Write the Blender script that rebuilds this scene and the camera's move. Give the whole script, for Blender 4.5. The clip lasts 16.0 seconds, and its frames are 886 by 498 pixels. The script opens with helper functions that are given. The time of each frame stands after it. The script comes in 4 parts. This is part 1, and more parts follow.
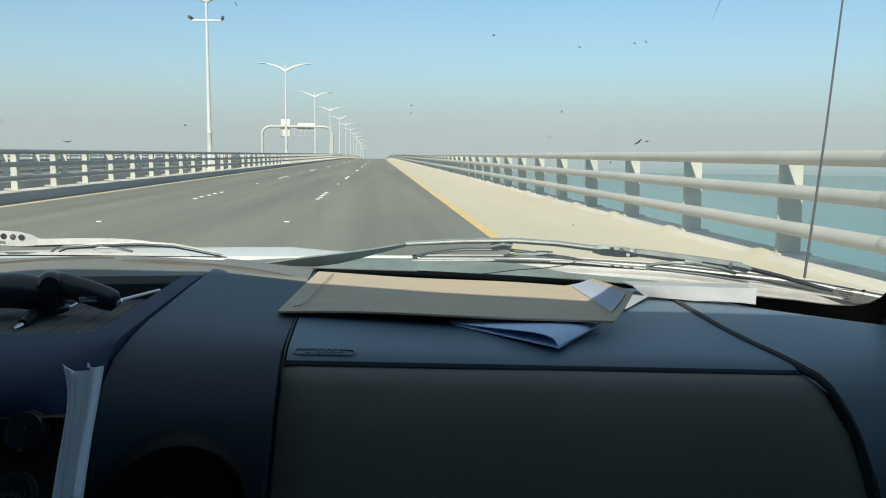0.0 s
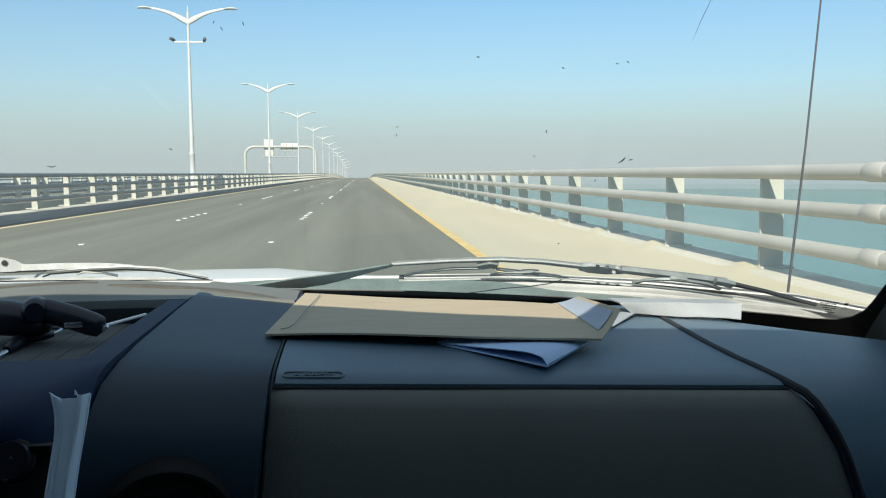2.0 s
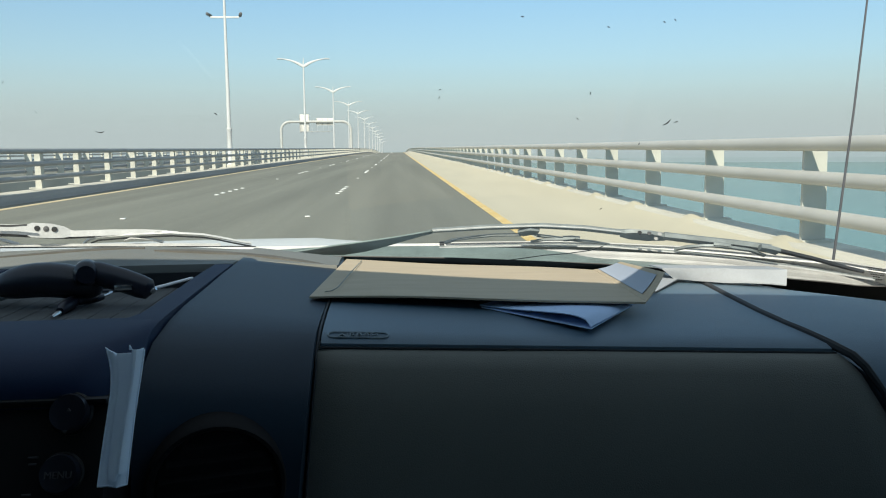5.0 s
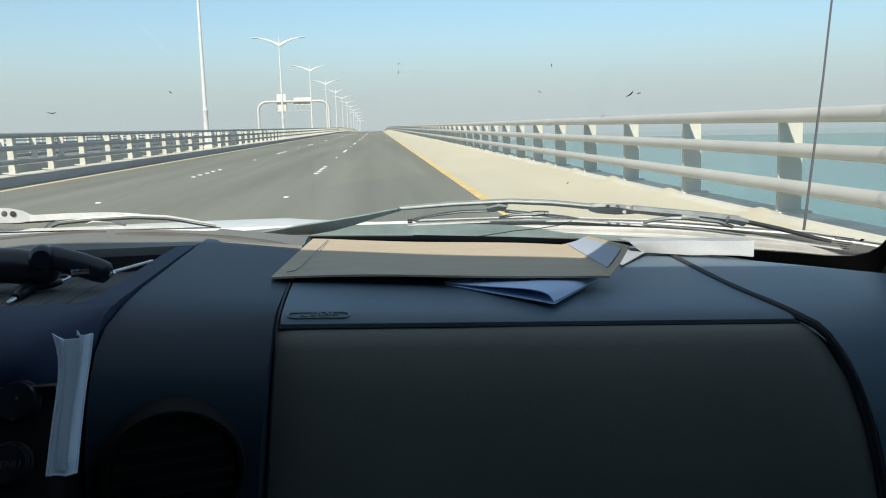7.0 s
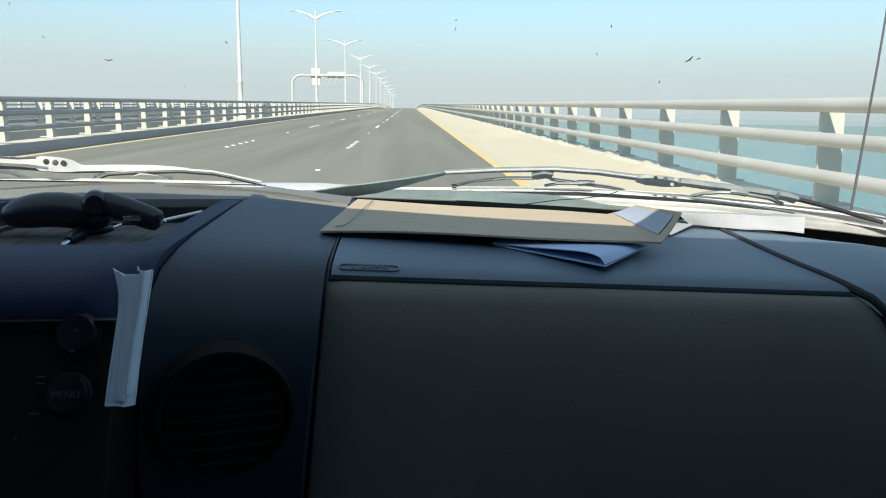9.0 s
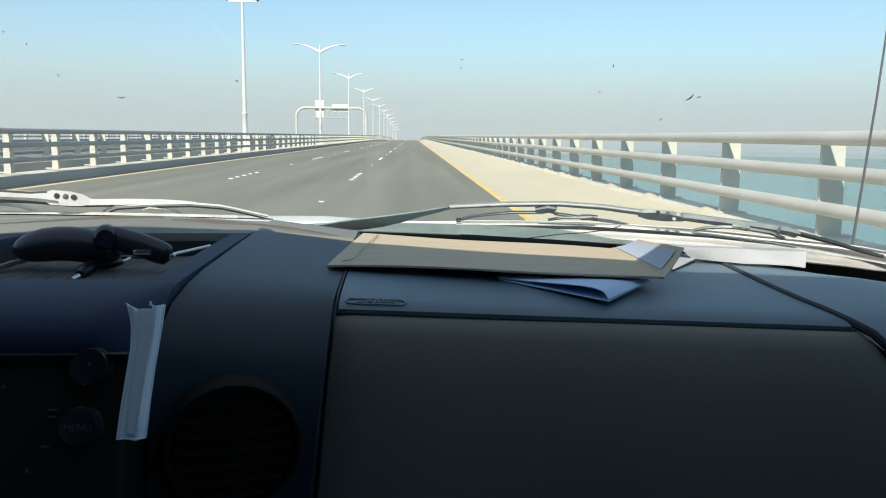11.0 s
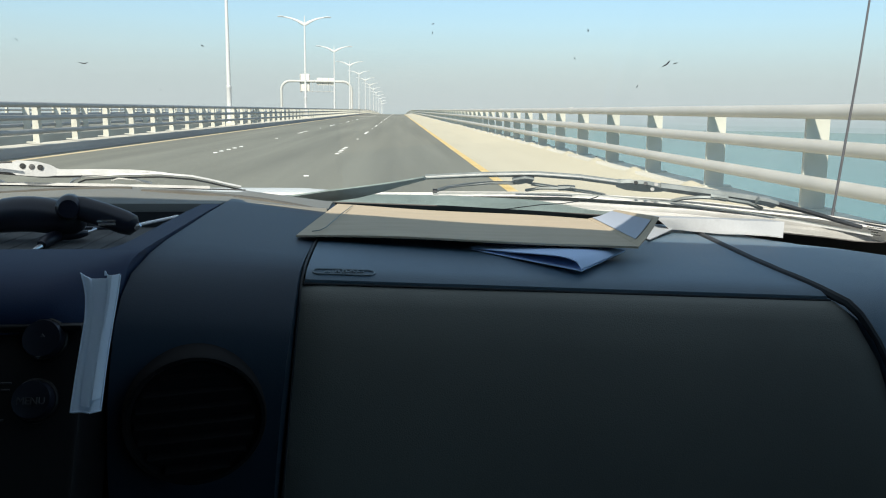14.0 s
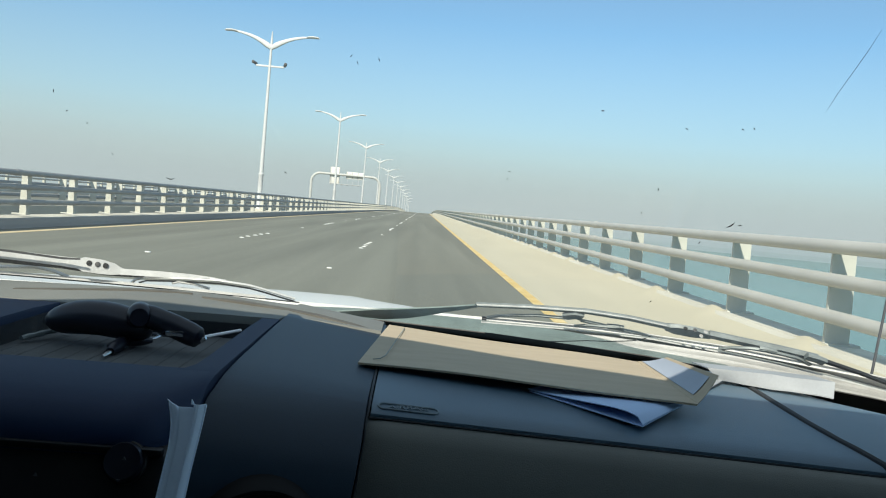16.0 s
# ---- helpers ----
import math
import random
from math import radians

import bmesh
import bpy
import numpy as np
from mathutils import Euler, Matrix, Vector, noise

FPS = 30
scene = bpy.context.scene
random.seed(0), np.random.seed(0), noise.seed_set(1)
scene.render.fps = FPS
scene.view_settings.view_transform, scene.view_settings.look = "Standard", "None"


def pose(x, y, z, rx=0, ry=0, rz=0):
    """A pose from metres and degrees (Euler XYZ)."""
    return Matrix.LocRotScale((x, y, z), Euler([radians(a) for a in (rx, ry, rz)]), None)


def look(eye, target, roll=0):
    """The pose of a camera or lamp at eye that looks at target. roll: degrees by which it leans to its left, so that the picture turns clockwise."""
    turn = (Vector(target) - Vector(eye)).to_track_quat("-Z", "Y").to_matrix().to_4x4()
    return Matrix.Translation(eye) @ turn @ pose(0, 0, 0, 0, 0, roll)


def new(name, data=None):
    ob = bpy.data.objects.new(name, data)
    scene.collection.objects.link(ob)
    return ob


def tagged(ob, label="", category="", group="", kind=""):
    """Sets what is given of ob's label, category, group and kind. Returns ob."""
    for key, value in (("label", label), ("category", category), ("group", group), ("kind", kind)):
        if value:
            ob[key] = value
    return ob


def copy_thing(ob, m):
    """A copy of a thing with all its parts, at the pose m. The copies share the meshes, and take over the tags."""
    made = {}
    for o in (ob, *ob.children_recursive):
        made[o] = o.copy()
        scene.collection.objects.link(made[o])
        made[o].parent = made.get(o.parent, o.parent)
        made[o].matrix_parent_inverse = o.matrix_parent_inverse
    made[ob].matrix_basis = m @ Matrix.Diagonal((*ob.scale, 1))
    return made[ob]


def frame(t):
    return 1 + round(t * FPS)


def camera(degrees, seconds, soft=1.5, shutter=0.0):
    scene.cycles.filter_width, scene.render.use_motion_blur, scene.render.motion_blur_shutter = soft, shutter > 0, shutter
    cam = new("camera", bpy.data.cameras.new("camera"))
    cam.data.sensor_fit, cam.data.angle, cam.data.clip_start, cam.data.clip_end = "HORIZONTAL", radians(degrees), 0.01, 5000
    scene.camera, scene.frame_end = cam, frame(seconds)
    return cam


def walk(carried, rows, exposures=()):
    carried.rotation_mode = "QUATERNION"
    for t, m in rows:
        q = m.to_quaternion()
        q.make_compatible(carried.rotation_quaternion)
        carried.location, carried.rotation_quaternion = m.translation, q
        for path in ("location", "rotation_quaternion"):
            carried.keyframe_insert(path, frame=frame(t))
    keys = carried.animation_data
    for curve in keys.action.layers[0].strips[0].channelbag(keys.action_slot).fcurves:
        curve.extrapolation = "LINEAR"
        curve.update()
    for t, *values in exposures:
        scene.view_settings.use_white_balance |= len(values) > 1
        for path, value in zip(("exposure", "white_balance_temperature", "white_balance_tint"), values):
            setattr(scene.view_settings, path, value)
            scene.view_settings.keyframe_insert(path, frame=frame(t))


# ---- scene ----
cam = camera(56.5, 16.0, 1.1)
# seconds, eye x y z, pitch, roll, yaw
PATH = [
    (0, 0.0289, 0.1000, 1.5139, -7.050, 0.036, -4.820),
    (0.5, 0.0330, 0.0960, 1.5161, -6.565, -0.825, -5.132),
    (1, 0.0359, 0.0931, 1.5189, -6.118, -1.434, -5.492),
    (1.5, 0.0346, 0.0993, 1.5192, -5.662, -1.251, -6.684),
    (2, 0.0265, 0.0984, 1.5162, -5.795, -0.641, -5.889),
    (2.5, 0.0178, 0.0917, 1.5250, -5.116, 0.061, -4.372),
    (3, 0.0143, 0.0874, 1.5263, -4.745, 0.344, -3.626),
    (3.5, 0.0064, 0.0845, 1.5277, -4.311, 0.548, -3.047),
    (4, 0.0054, 0.0820, 1.5217, -5.194, 0.441, -2.544),
    (4.5, 0.0104, 0.0946, 1.5074, -7.134, -0.246, -3.004),
    (5, 0.0188, 0.0963, 1.5056, -7.530, -0.921, -3.412),
    (5.2, 0.0247, 0.1025, 1.5086, -8.006, -1.667, -4.132),
    (7.3, 0.0370, 0.1052, 1.5022, -9.078, -1.833, -4.712),
    (7.5, 0.0354, 0.1036, 1.5037, -9.052, -1.647, -4.199),
    (8, 0.0239, 0.1049, 1.4939, -9.899, -0.680, -3.405),
    (8.5, 0.0192, 0.1032, 1.4896, -10.375, -0.625, -2.376),
    (9, 0.0162, 0.1055, 1.4834, -10.479, 0.127, -2.734),
    (9.2, 0.0143, 0.1031, 1.4891, -9.921, -0.039, -2.694),
    (11.3, 0.0124, 0.0951, 1.4875, -8.259, 0.328, -2.453),
    (11.5, 0.0040, 0.0949, 1.4824, -8.224, 0.964, -1.898),
    (12, 0.0146, 0.0965, 1.4857, -8.166, 0.050, -2.386),
    (12.5, 0.0177, 0.0976, 1.4950, -7.419, -0.040, -3.486),
    (13, 0.0215, 0.1040, 1.4934, -8.242, -0.149, -4.298),
    (13.5, 0.0187, 0.1048, 1.4875, -8.823, 0.658, -3.973),
    (14, 0.0280, 0.1087, 1.4814, -10.062, 0.239, -3.491),
    (14.5, 0.0193, 0.1035, 1.4861, -9.552, 0.363, -2.990),
    (15, 0.0099, 0.0988, 1.4904, -8.309, 0.685, -2.549),
    (15.5, 0.0097, 0.0979, 1.4989, -6.933, 1.280, -2.898),
    (16, -0.0194, 0.0974, 1.5174, -3.169, 4.752, -1.966),
]


def aim(x, y, z, pitch, roll, yaw):
    p, w = radians(pitch), radians(yaw)
    way = Vector((-math.sin(w) * math.cos(p), math.cos(w) * math.cos(p), math.sin(p)))
    return look((x, y, z), Vector((x, y, z)) + way, roll)


# how the car sits on the road: the cabin's own frame, turned and set down on the carriageway
SEAT = Matrix.Translation((0.02, 0.1, 1.335)) @ pose(0, 0, 0, 0.50, -0.44, 0.39) @ Matrix.Translation((-0.02, -0.1, -1.50))

walk(cam, [(row[0], SEAT @ aim(*row[1:])) for row in PATH], [(0.0, 0.80, 6600, 10), (2.0, 0.91, 6580, 10), (3.5, 0.89, 6580, 10), (5.2, 0.86, 6620, 10), (7.3, 0.96, 6600, 13), (9.2, 1.16, 6600, 13), (11.3, 1.03, 6620, 13), (13.5, 1.00, 6640, 13), (14.5, 1.07, 6660, 13), (15.0, 1.07, 6660, 13), (16.0, 0.87, 6560, 10)])

# ---- light: low dusty sun behind and to the left of the car ----
SUN = Vector((-0.41, -1.25, 1.0)).normalized()
world = bpy.data.worlds.new("world")
scene.world = world
world.use_nodes = True
wn = world.node_tree
sky = wn.nodes.new("ShaderNodeTexSky")
sky.sky_type = "NISHITA"
sky.sun_disc = False
sky.sun_elevation = math.asin(SUN.z)
sky.sun_rotation = math.atan2(SUN.x, SUN.y)
sky.air_density, sky.dust_density, sky.ozone_density = 1.0, 0.2, 6.0
wn.nodes["Background"].inputs["Strength"].default_value = 0.08
# dust haze that thickens towards the horizon all round
way = wn.nodes.new("ShaderNodeTexCoord")
split = wn.nodes.new("ShaderNodeSeparateXYZ")
haze = wn.nodes.new("ShaderNodeValToRGB")
blend = wn.nodes.new("ShaderNodeMix")
blend.data_type = "RGBA"
for pos, v in ((0.0, 0.97), (0.04, 0.87), (0.11, 0.50), (0.22, 0.10), (0.34, 0.20), (0.55, 0.46), (1.0, 0.55)):
    e = haze.color_ramp.elements[0] if pos == 0.0 else haze.color_ramp.elements[-1] if pos == 1.0 else haze.color_ramp.elements.new(pos)
    e.color = (v, v, v, 1)
blend.inputs["B"].default_value = (3.56, 4.15, 4.24, 1)
wn.links.new(way.outputs["Generated"], split.inputs[0])
wn.links.new(split.outputs["Z"], haze.inputs[0])
wn.links.new(haze.outputs[0], blend.inputs["Factor"])
dust = wn.nodes.new("ShaderNodeMix")
dust.data_type, dust.blend_type = "RGBA", "MULTIPLY"
dust.inputs["Factor"].default_value = 1.0
dust.inputs["B"].default_value = (0.865, 1.05, 0.985, 1)
wn.links.new(sky.outputs[0], dust.inputs["A"])
wn.links.new(dust.outputs["Result"], blend.inputs["A"])
wn.links.new(blend.outputs["Result"], wn.nodes["Background"].inputs["Color"])
sun = new("sun", bpy.data.lights.new("sun", "SUN"))
sun.data.energy, sun.data.angle, sun.data.color = 3.05, radians(0.6), (1.0, 0.945, 0.82)
sun.matrix_world = look((0, 0, 0), -SUN)

CZ = 0.22  # height by which the cabin's own coordinates stand above the road


# ---- materials ----
def material(name, base, rough=0.6, metal=0.0, vary=0.15, scale=20.0, grain=0.0, grain_scale=400.0, spread=0.0, spec=0.5, stretch=(1, 1, 1), second=None, mix_at=(0.45, 0.7)):
    m = bpy.data.materials.new(name)
    m.use_nodes = True
    nt, b = m.node_tree, m.node_tree.nodes["Principled BSDF"]
    N, L = nt.nodes.new, nt.links.new
    co, mp = N("ShaderNodeTexCoord"), N("ShaderNodeMapping")
    mp.inputs["Scale"].default_value = stretch
    L(co.outputs["Object"], mp.inputs[0])
    n1, n2 = N("ShaderNodeTexNoise"), N("ShaderNodeTexNoise")
    for n, s in ((n1, scale), (n2, grain_scale)):
        n.inputs["Scale"].default_value, n.inputs["Detail"].default_value = s, 6.0
        L(mp.outputs[0], n.inputs["Vector"])
    ramp = N("ShaderNodeValToRGB")
    ramp.color_ramp.elements[0].position, ramp.color_ramp.elements[1].position = mix_at if second else (0.3, 0.7)
    lo = [c * (1 - vary) for c in base]
    hi = second or [min(1, c * (1 + vary)) for c in base]
    ramp.color_ramp.elements[0].color, ramp.color_ramp.elements[1].color = (*lo, 1), (*hi, 1)
    L(n1.outputs[0], ramp.inputs[0])
    tint = N("ShaderNodeMix")
    tint.data_type, tint.blend_type = "RGBA", "MULTIPLY"
    tint.inputs["Factor"].default_value = 1.0
    speck = N("ShaderNodeMapRange")
    speck.inputs[3].default_value, speck.inputs[4].default_value = 1 - vary, 1 + vary
    L(n2.outputs[0], speck.inputs[0])
    L(ramp.outputs[0], tint.inputs["A"])
    L(speck.outputs[0], tint.inputs["B"])
    out = tint.outputs["Result"]
    if spread:
        info, rng, t2 = N("ShaderNodeObjectInfo"), N("ShaderNodeMapRange"), N("ShaderNodeMix")
        t2.data_type, t2.blend_type = "RGBA", "MULTIPLY"
        t2.inputs["Factor"].default_value = 1.0
        rng.inputs[3].default_value, rng.inputs[4].default_value = 1 - spread, 1 + spread
        L(info.outputs["Random"], rng.inputs[0])
        L(out, t2.inputs["A"])
        L(rng.outputs[0], t2.inputs["B"])
        out = t2.outputs["Result"]
    L(out, b.inputs["Base Color"])
    b.inputs["Roughness"].default_value, b.inputs["Metallic"].default_value = rough, metal
    b.inputs["Specular IOR Level"].default_value = spec
    if grain:
        bump = N("ShaderNodeBump")
        bump.inputs["Strength"].default_value, bump.inputs["Distance"].default_value = grain, 0.002
        L(n2.outputs[0], bump.inputs["Height"])
        L(bump.outputs[0], b.inputs["Normal"])
    return m


M = {}
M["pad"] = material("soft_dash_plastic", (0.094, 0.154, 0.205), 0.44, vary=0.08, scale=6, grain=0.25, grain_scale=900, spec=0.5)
# lit copy of the dash plastic: sunlight on the far pad is in its colour
M["far_pad"] = material("sunlit_tone_dash_plastic", (0.185, 0.195, 0.180), 0.6, vary=0.10, scale=6, grain=0.3, grain_scale=900, spec=0.3)
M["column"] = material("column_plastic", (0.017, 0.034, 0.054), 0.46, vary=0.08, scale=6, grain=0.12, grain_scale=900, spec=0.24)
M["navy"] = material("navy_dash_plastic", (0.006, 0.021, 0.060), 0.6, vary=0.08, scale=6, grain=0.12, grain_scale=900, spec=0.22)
M["face"] = material("grey_dash_plastic", (0.172, 0.178, 0.160), 0.6, vary=0.08, scale=5, grain=0.25, grain_scale=900, spec=0.3)
M["seam"] = material("seam_rubber", (0.008, 0.008, 0.009), 0.8, spec=0.2)
M["bead"] = material("joint_bead_rubber", (0.030, 0.034, 0.038), 0.6, spec=0.3)
M["fascia"] = material("black_fascia_plastic", (0.008, 0.008, 0.009), 0.45, grain=0.1, spec=0.35)
M["bin"] = material("bin_lining", (0.120, 0.126, 0.126), 0.8, grain=0.3, spec=0.2)
M["gloss_black"] = material("glossy_black_plastic", (0.010, 0.012, 0.022), 0.36)
M["frit"] = material("black_glass_border", (0.004, 0.004, 0.004), 0.5)
M["kraft"] = material("kraft_paper", (0.475, 0.40, 0.285), 0.75, vary=0.06, scale=14, grain=0.15, grain_scale=500, stretch=(1, 4, 1))
M["white_paper"] = material("white_paper", (0.37, 0.40, 0.42), 0.7, vary=0.10, scale=12, grain=0.1)
M["blue_paper"] = material("pale_blue_paper", (0.47, 0.64, 0.90), 0.7, vary=0.05, scale=10, grain=0.1)
M["lining"] = material("pale_blue_lining_paper", (0.38, 0.44, 0.53), 0.7, vary=0.04, scale=12, grain=0.1)
M["mask"] = material("pale_blue_cloth", (0.70, 0.83, 1.0), 0.9, vary=0.05, scale=30, grain=0.1, grain_scale=1500)
M["car_paint"] = material("white_car_paint", (0.80, 0.80, 0.78), 0.22, vary=0.03, scale=3)
M["cowl_dark"] = material("grey_cowl_plastic", (0.15, 0.195, 0.185), 0.5, vary=0.2, scale=25, grain=0.15)
M["cowl"] = material("pale_cowl_panel", (0.36, 0.36, 0.345), 0.45, vary=0.2, scale=18, grain=0.1)
M["wiper_metal"] = material("painted_wiper_steel", (0.20, 0.225, 0.222), 0.45, metal=0.2, vary=0.2, scale=60)
M["strip"] = material("bright_steel_strip", (0.62, 0.62, 0.60), 0.4, metal=0.2, vary=0.15, scale=40)
# white wiper paint, also used to paint sun highlights on edge and strips
M["wiper_white"] = material("white_sunlit_wiper_paint", (0.50, 0.51, 0.505), 0.6, vary=0.12, scale=50, grain=0.1, spec=0.2)
M["plastic_white"] = material("white_stick_plastic", (0.85, 0.88, 0.88), 0.5)
M["rubber"] = material("wiper_rubber", (0.02, 0.022, 0.024), 0.6)
M["rivet"] = material("dull_rivet", (0.09, 0.09, 0.09), 0.5, metal=0.4)
M["antenna"] = material("antenna_coating", (0.07, 0.07, 0.075), 0.5)
M["headliner"] = material("headliner_cloth", (0.16, 0.155, 0.145), 0.95, vary=0.06, scale=60, grain=0.3)
M["trim"] = material("grey_pillar_trim", (0.16, 0.16, 0.155), 0.7, vary=0.05, grain=0.2)
M["label"] = material("pale_print", (0.085, 0.085, 0.09), 0.6)
M["chrome"] = material("dull_chrome", (0.6, 0.6, 0.6), 0.25, metal=1.0)
M["emboss"] = material("embossed_plastic", (0.150, 0.205, 0.235), 0.5, vary=0.05, grain=0.15)
# taupe for the shading painted on the far pad
M["slot"] = material("taupe_crest_shading", (0.120, 0.117, 0.104), 0.8, vary=0.15, scale=30, grain=0.2, spec=0.2)
M["bug"] = material("dried_insect_dirt", (0.02, 0.02, 0.02), 0.9)
M["asphalt"] = material("grey_asphalt", (0.190, 0.193, 0.158), 0.85, vary=0.2, scale=0.9, grain=0.5, grain_scale=60, stretch=(1, 0.03, 1), spec=0.3)
M["shoulder"] = material("sandy_shoulder", (0.545, 0.50, 0.375), 0.9, vary=0.045, scale=1.4, grain=0.6, grain_scale=45, stretch=(1, 0.12, 1))
M["concrete"] = material("pale_concrete", (0.60, 0.57, 0.48), 0.85, vary=0.12, scale=1.5, grain=0.4, grain_scale=40, stretch=(1, 0.3, 1))
M["yellow"] = material("yellow_road_paint", (0.76, 0.53, 0.18), 0.7, vary=0.10, scale=2, grain=0.3, grain_scale=60, second=(0.82, 0.66, 0.34))
M["pale_yellow"] = material("sanded_yellow_paint", (0.68, 0.55, 0.33), 0.75, vary=0.08, scale=2, grain=0.3, grain_scale=60)
M["stud"] = material("white_ceramic_stud", (0.82, 0.82, 0.78), 0.4, vary=0.08)
M["rail"] = material("cream_rail_paint", (0.48, 0.47, 0.43), 0.55, vary=0.07, scale=1.5, grain=0.15, grain_scale=70)
# darker copy of the rail paint; the shaded side is put into the colour
M["rail_shaded"] = material("shade_darkened_rail", (0.31, 0.325, 0.325), 0.6, metal=0.15, vary=0.10, scale=1.5, grain=0.15, grain_scale=70)
# concrete darkened to paint the shaded face of the median kerb
M["kerb_shaded"] = material("shade_darkened_concrete", (0.31, 0.31, 0.295), 0.85, vary=0.15, scale=1.5, grain=0.4, grain_scale=40, stretch=(1, 0.1, 1))
M["post"] = material("pale_post_paint", (0.50, 0.50, 0.435), 0.55, vary=0.12, scale=3, grain=0.2, spread=0.08)
M["kerb_top"] = material("weathered_kerb_concrete", (0.66, 0.655, 0.555), 0.85, vary=0.18, scale=2.0, grain=0.4, grain_scale=40)
M["pole"] = material("white_pole_paint", (0.60, 0.61, 0.60), 0.45, vary=0.05, scale=2)
M["gantry"] = material("pale_gantry_paint", (0.5, 0.5, 0.47), 0.5, vary=0.08, scale=1)
M["sign_back"] = material("aluminium_sign_back", (0.72, 0.70, 0.64), 0.5, vary=0.06, scale=1.5)
M["stiffener"] = material("weathered_stiffener_steel", (0.26, 0.25, 0.23), 0.6, vary=0.15, scale=3)
M["dark_metal"] = material("dark_fitting", (0.12, 0.12, 0.12), 0.5)
M["joint"] = material("joint_steel", (0.5, 0.48, 0.43), 0.6, vary=0.1, scale=3)


def sea_material():
    m = material("teal_sea", (0.075, 0.168, 0.115), 0.20, spec=0.3, vary=0.12, scale=0.02, grain=0.0)
    nt, b = m.node_tree, m.node_tree.nodes["Principled BSDF"]
    co = nt.nodes.new("ShaderNodeTexCoord")
    n = nt.nodes.new("ShaderNodeTexNoise")
    n.inputs["Scale"].default_value, n.inputs["Detail"].default_value = 0.7, 8.0
    bump = nt.nodes.new("ShaderNodeBump")
    bump.inputs["Strength"].default_value, bump.inputs["Distance"].default_value = 0.3, 0.05
    nt.links.new(co.outputs["Object"], n.inputs["Vector"])
    nt.links.new(n.outputs[0], bump.inputs["Height"])
    nt.links.new(bump.outputs[0], b.inputs["Normal"])
    return m


M["sea"] = sea_material()


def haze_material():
    """Glowing see-through sheet that paints bright dust haze, thick at the water and thinning out upwards."""
    m = bpy.data.materials.new("painted_haze_glow")
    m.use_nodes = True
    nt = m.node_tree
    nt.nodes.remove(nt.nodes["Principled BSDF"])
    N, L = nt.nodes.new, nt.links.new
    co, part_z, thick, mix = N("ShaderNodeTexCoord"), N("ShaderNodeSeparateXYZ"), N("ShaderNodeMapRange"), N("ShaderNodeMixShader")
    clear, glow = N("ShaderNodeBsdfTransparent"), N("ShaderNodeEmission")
    # emission in the horizon's colour stands in for scattered light
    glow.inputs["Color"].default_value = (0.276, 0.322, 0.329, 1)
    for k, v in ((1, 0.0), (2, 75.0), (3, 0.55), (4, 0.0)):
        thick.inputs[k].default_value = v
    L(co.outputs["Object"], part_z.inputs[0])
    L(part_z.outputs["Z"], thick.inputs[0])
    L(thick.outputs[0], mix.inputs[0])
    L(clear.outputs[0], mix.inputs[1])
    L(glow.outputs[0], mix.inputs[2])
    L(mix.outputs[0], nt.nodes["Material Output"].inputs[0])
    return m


M["haze"] = haze_material()


def glass_material(name="windscreen_glass", tint=(0.95, 0.97, 0.96), dust=0.0):
    m = bpy.data.materials.new(name)
    m.use_nodes = True
    nt = m.node_tree
    nt.nodes.remove(nt.nodes["Principled BSDF"])
    out = nt.nodes["Material Output"]
    clear, gloss, mix, fr = (nt.nodes.new(k) for k in ("ShaderNodeBsdfTransparent", "ShaderNodeBsdfGlossy", "ShaderNodeMixShader", "ShaderNodeFresnel"))
    clear.inputs[0].default_value = (*tint, 1)
    gloss.inputs["Roughness"].default_value = 0.02
    fr.inputs["IOR"].default_value = 1.2
    nt.links.new(fr.outputs[0], mix.inputs[0])
    nt.links.new(clear.outputs[0], mix.inputs[1])
    nt.links.new(gloss.outputs[0], mix.inputs[2])
    nt.links.new(mix.outputs[0], out.inputs[0])
    if dust:
        film, veil = nt.nodes.new("ShaderNodeBsdfTranslucent"), nt.nodes.new("ShaderNodeMixShader")
        film.inputs[0].default_value = (0.80, 0.78, 0.72, 1)
        veil.inputs[0].default_value = dust
        nt.links.new(mix.outputs[0], veil.inputs[1])
        nt.links.new(film.outputs[0], veil.inputs[2])
        nt.links.new(veil.outputs[0], out.inputs[0])
    return m


M["glass"] = glass_material(dust=0.035)
# side panes out of view; their tint sets how much light fills the cabin
M["tinted"] = glass_material("tinted_door_glass", (0.80, 0.84, 0.84))
M["dark_tinted"] = glass_material("dark_tinted_door_glass", (0.42, 0.45, 0.45))


# ---- mesh helpers ----
def empty(name, x=0, y=0, z=0, **tags):
    ob = new(name)
    ob.location = (x, y, z)
    ob.empty_display_size = 0.05
    return tagged(ob, **tags)


def mesh_of(name, bm, mat, smooth=True):
    me = bpy.data.meshes.new(name)
    bmesh.ops.recalc_face_normals(bm, faces=bm.faces)
    bm.to_mesh(me)
    bm.free()
    me.materials.append(mat)
    if smooth:
        me.shade_smooth()
        me.set_sharp_from_angle(angle=radians(38))
    return me


def part(name, bm, mat, parent=None, label="", smooth=True, **tags):
    ob = new(name, mesh_of(name, bm, mat, smooth))
    if parent:
        ob.parent = parent
        ob.matrix_parent_inverse = Matrix.Translation(parent.location).inverted() if not parent.parent else Matrix.Identity(4)
    return tagged(ob, label=label, **tags)


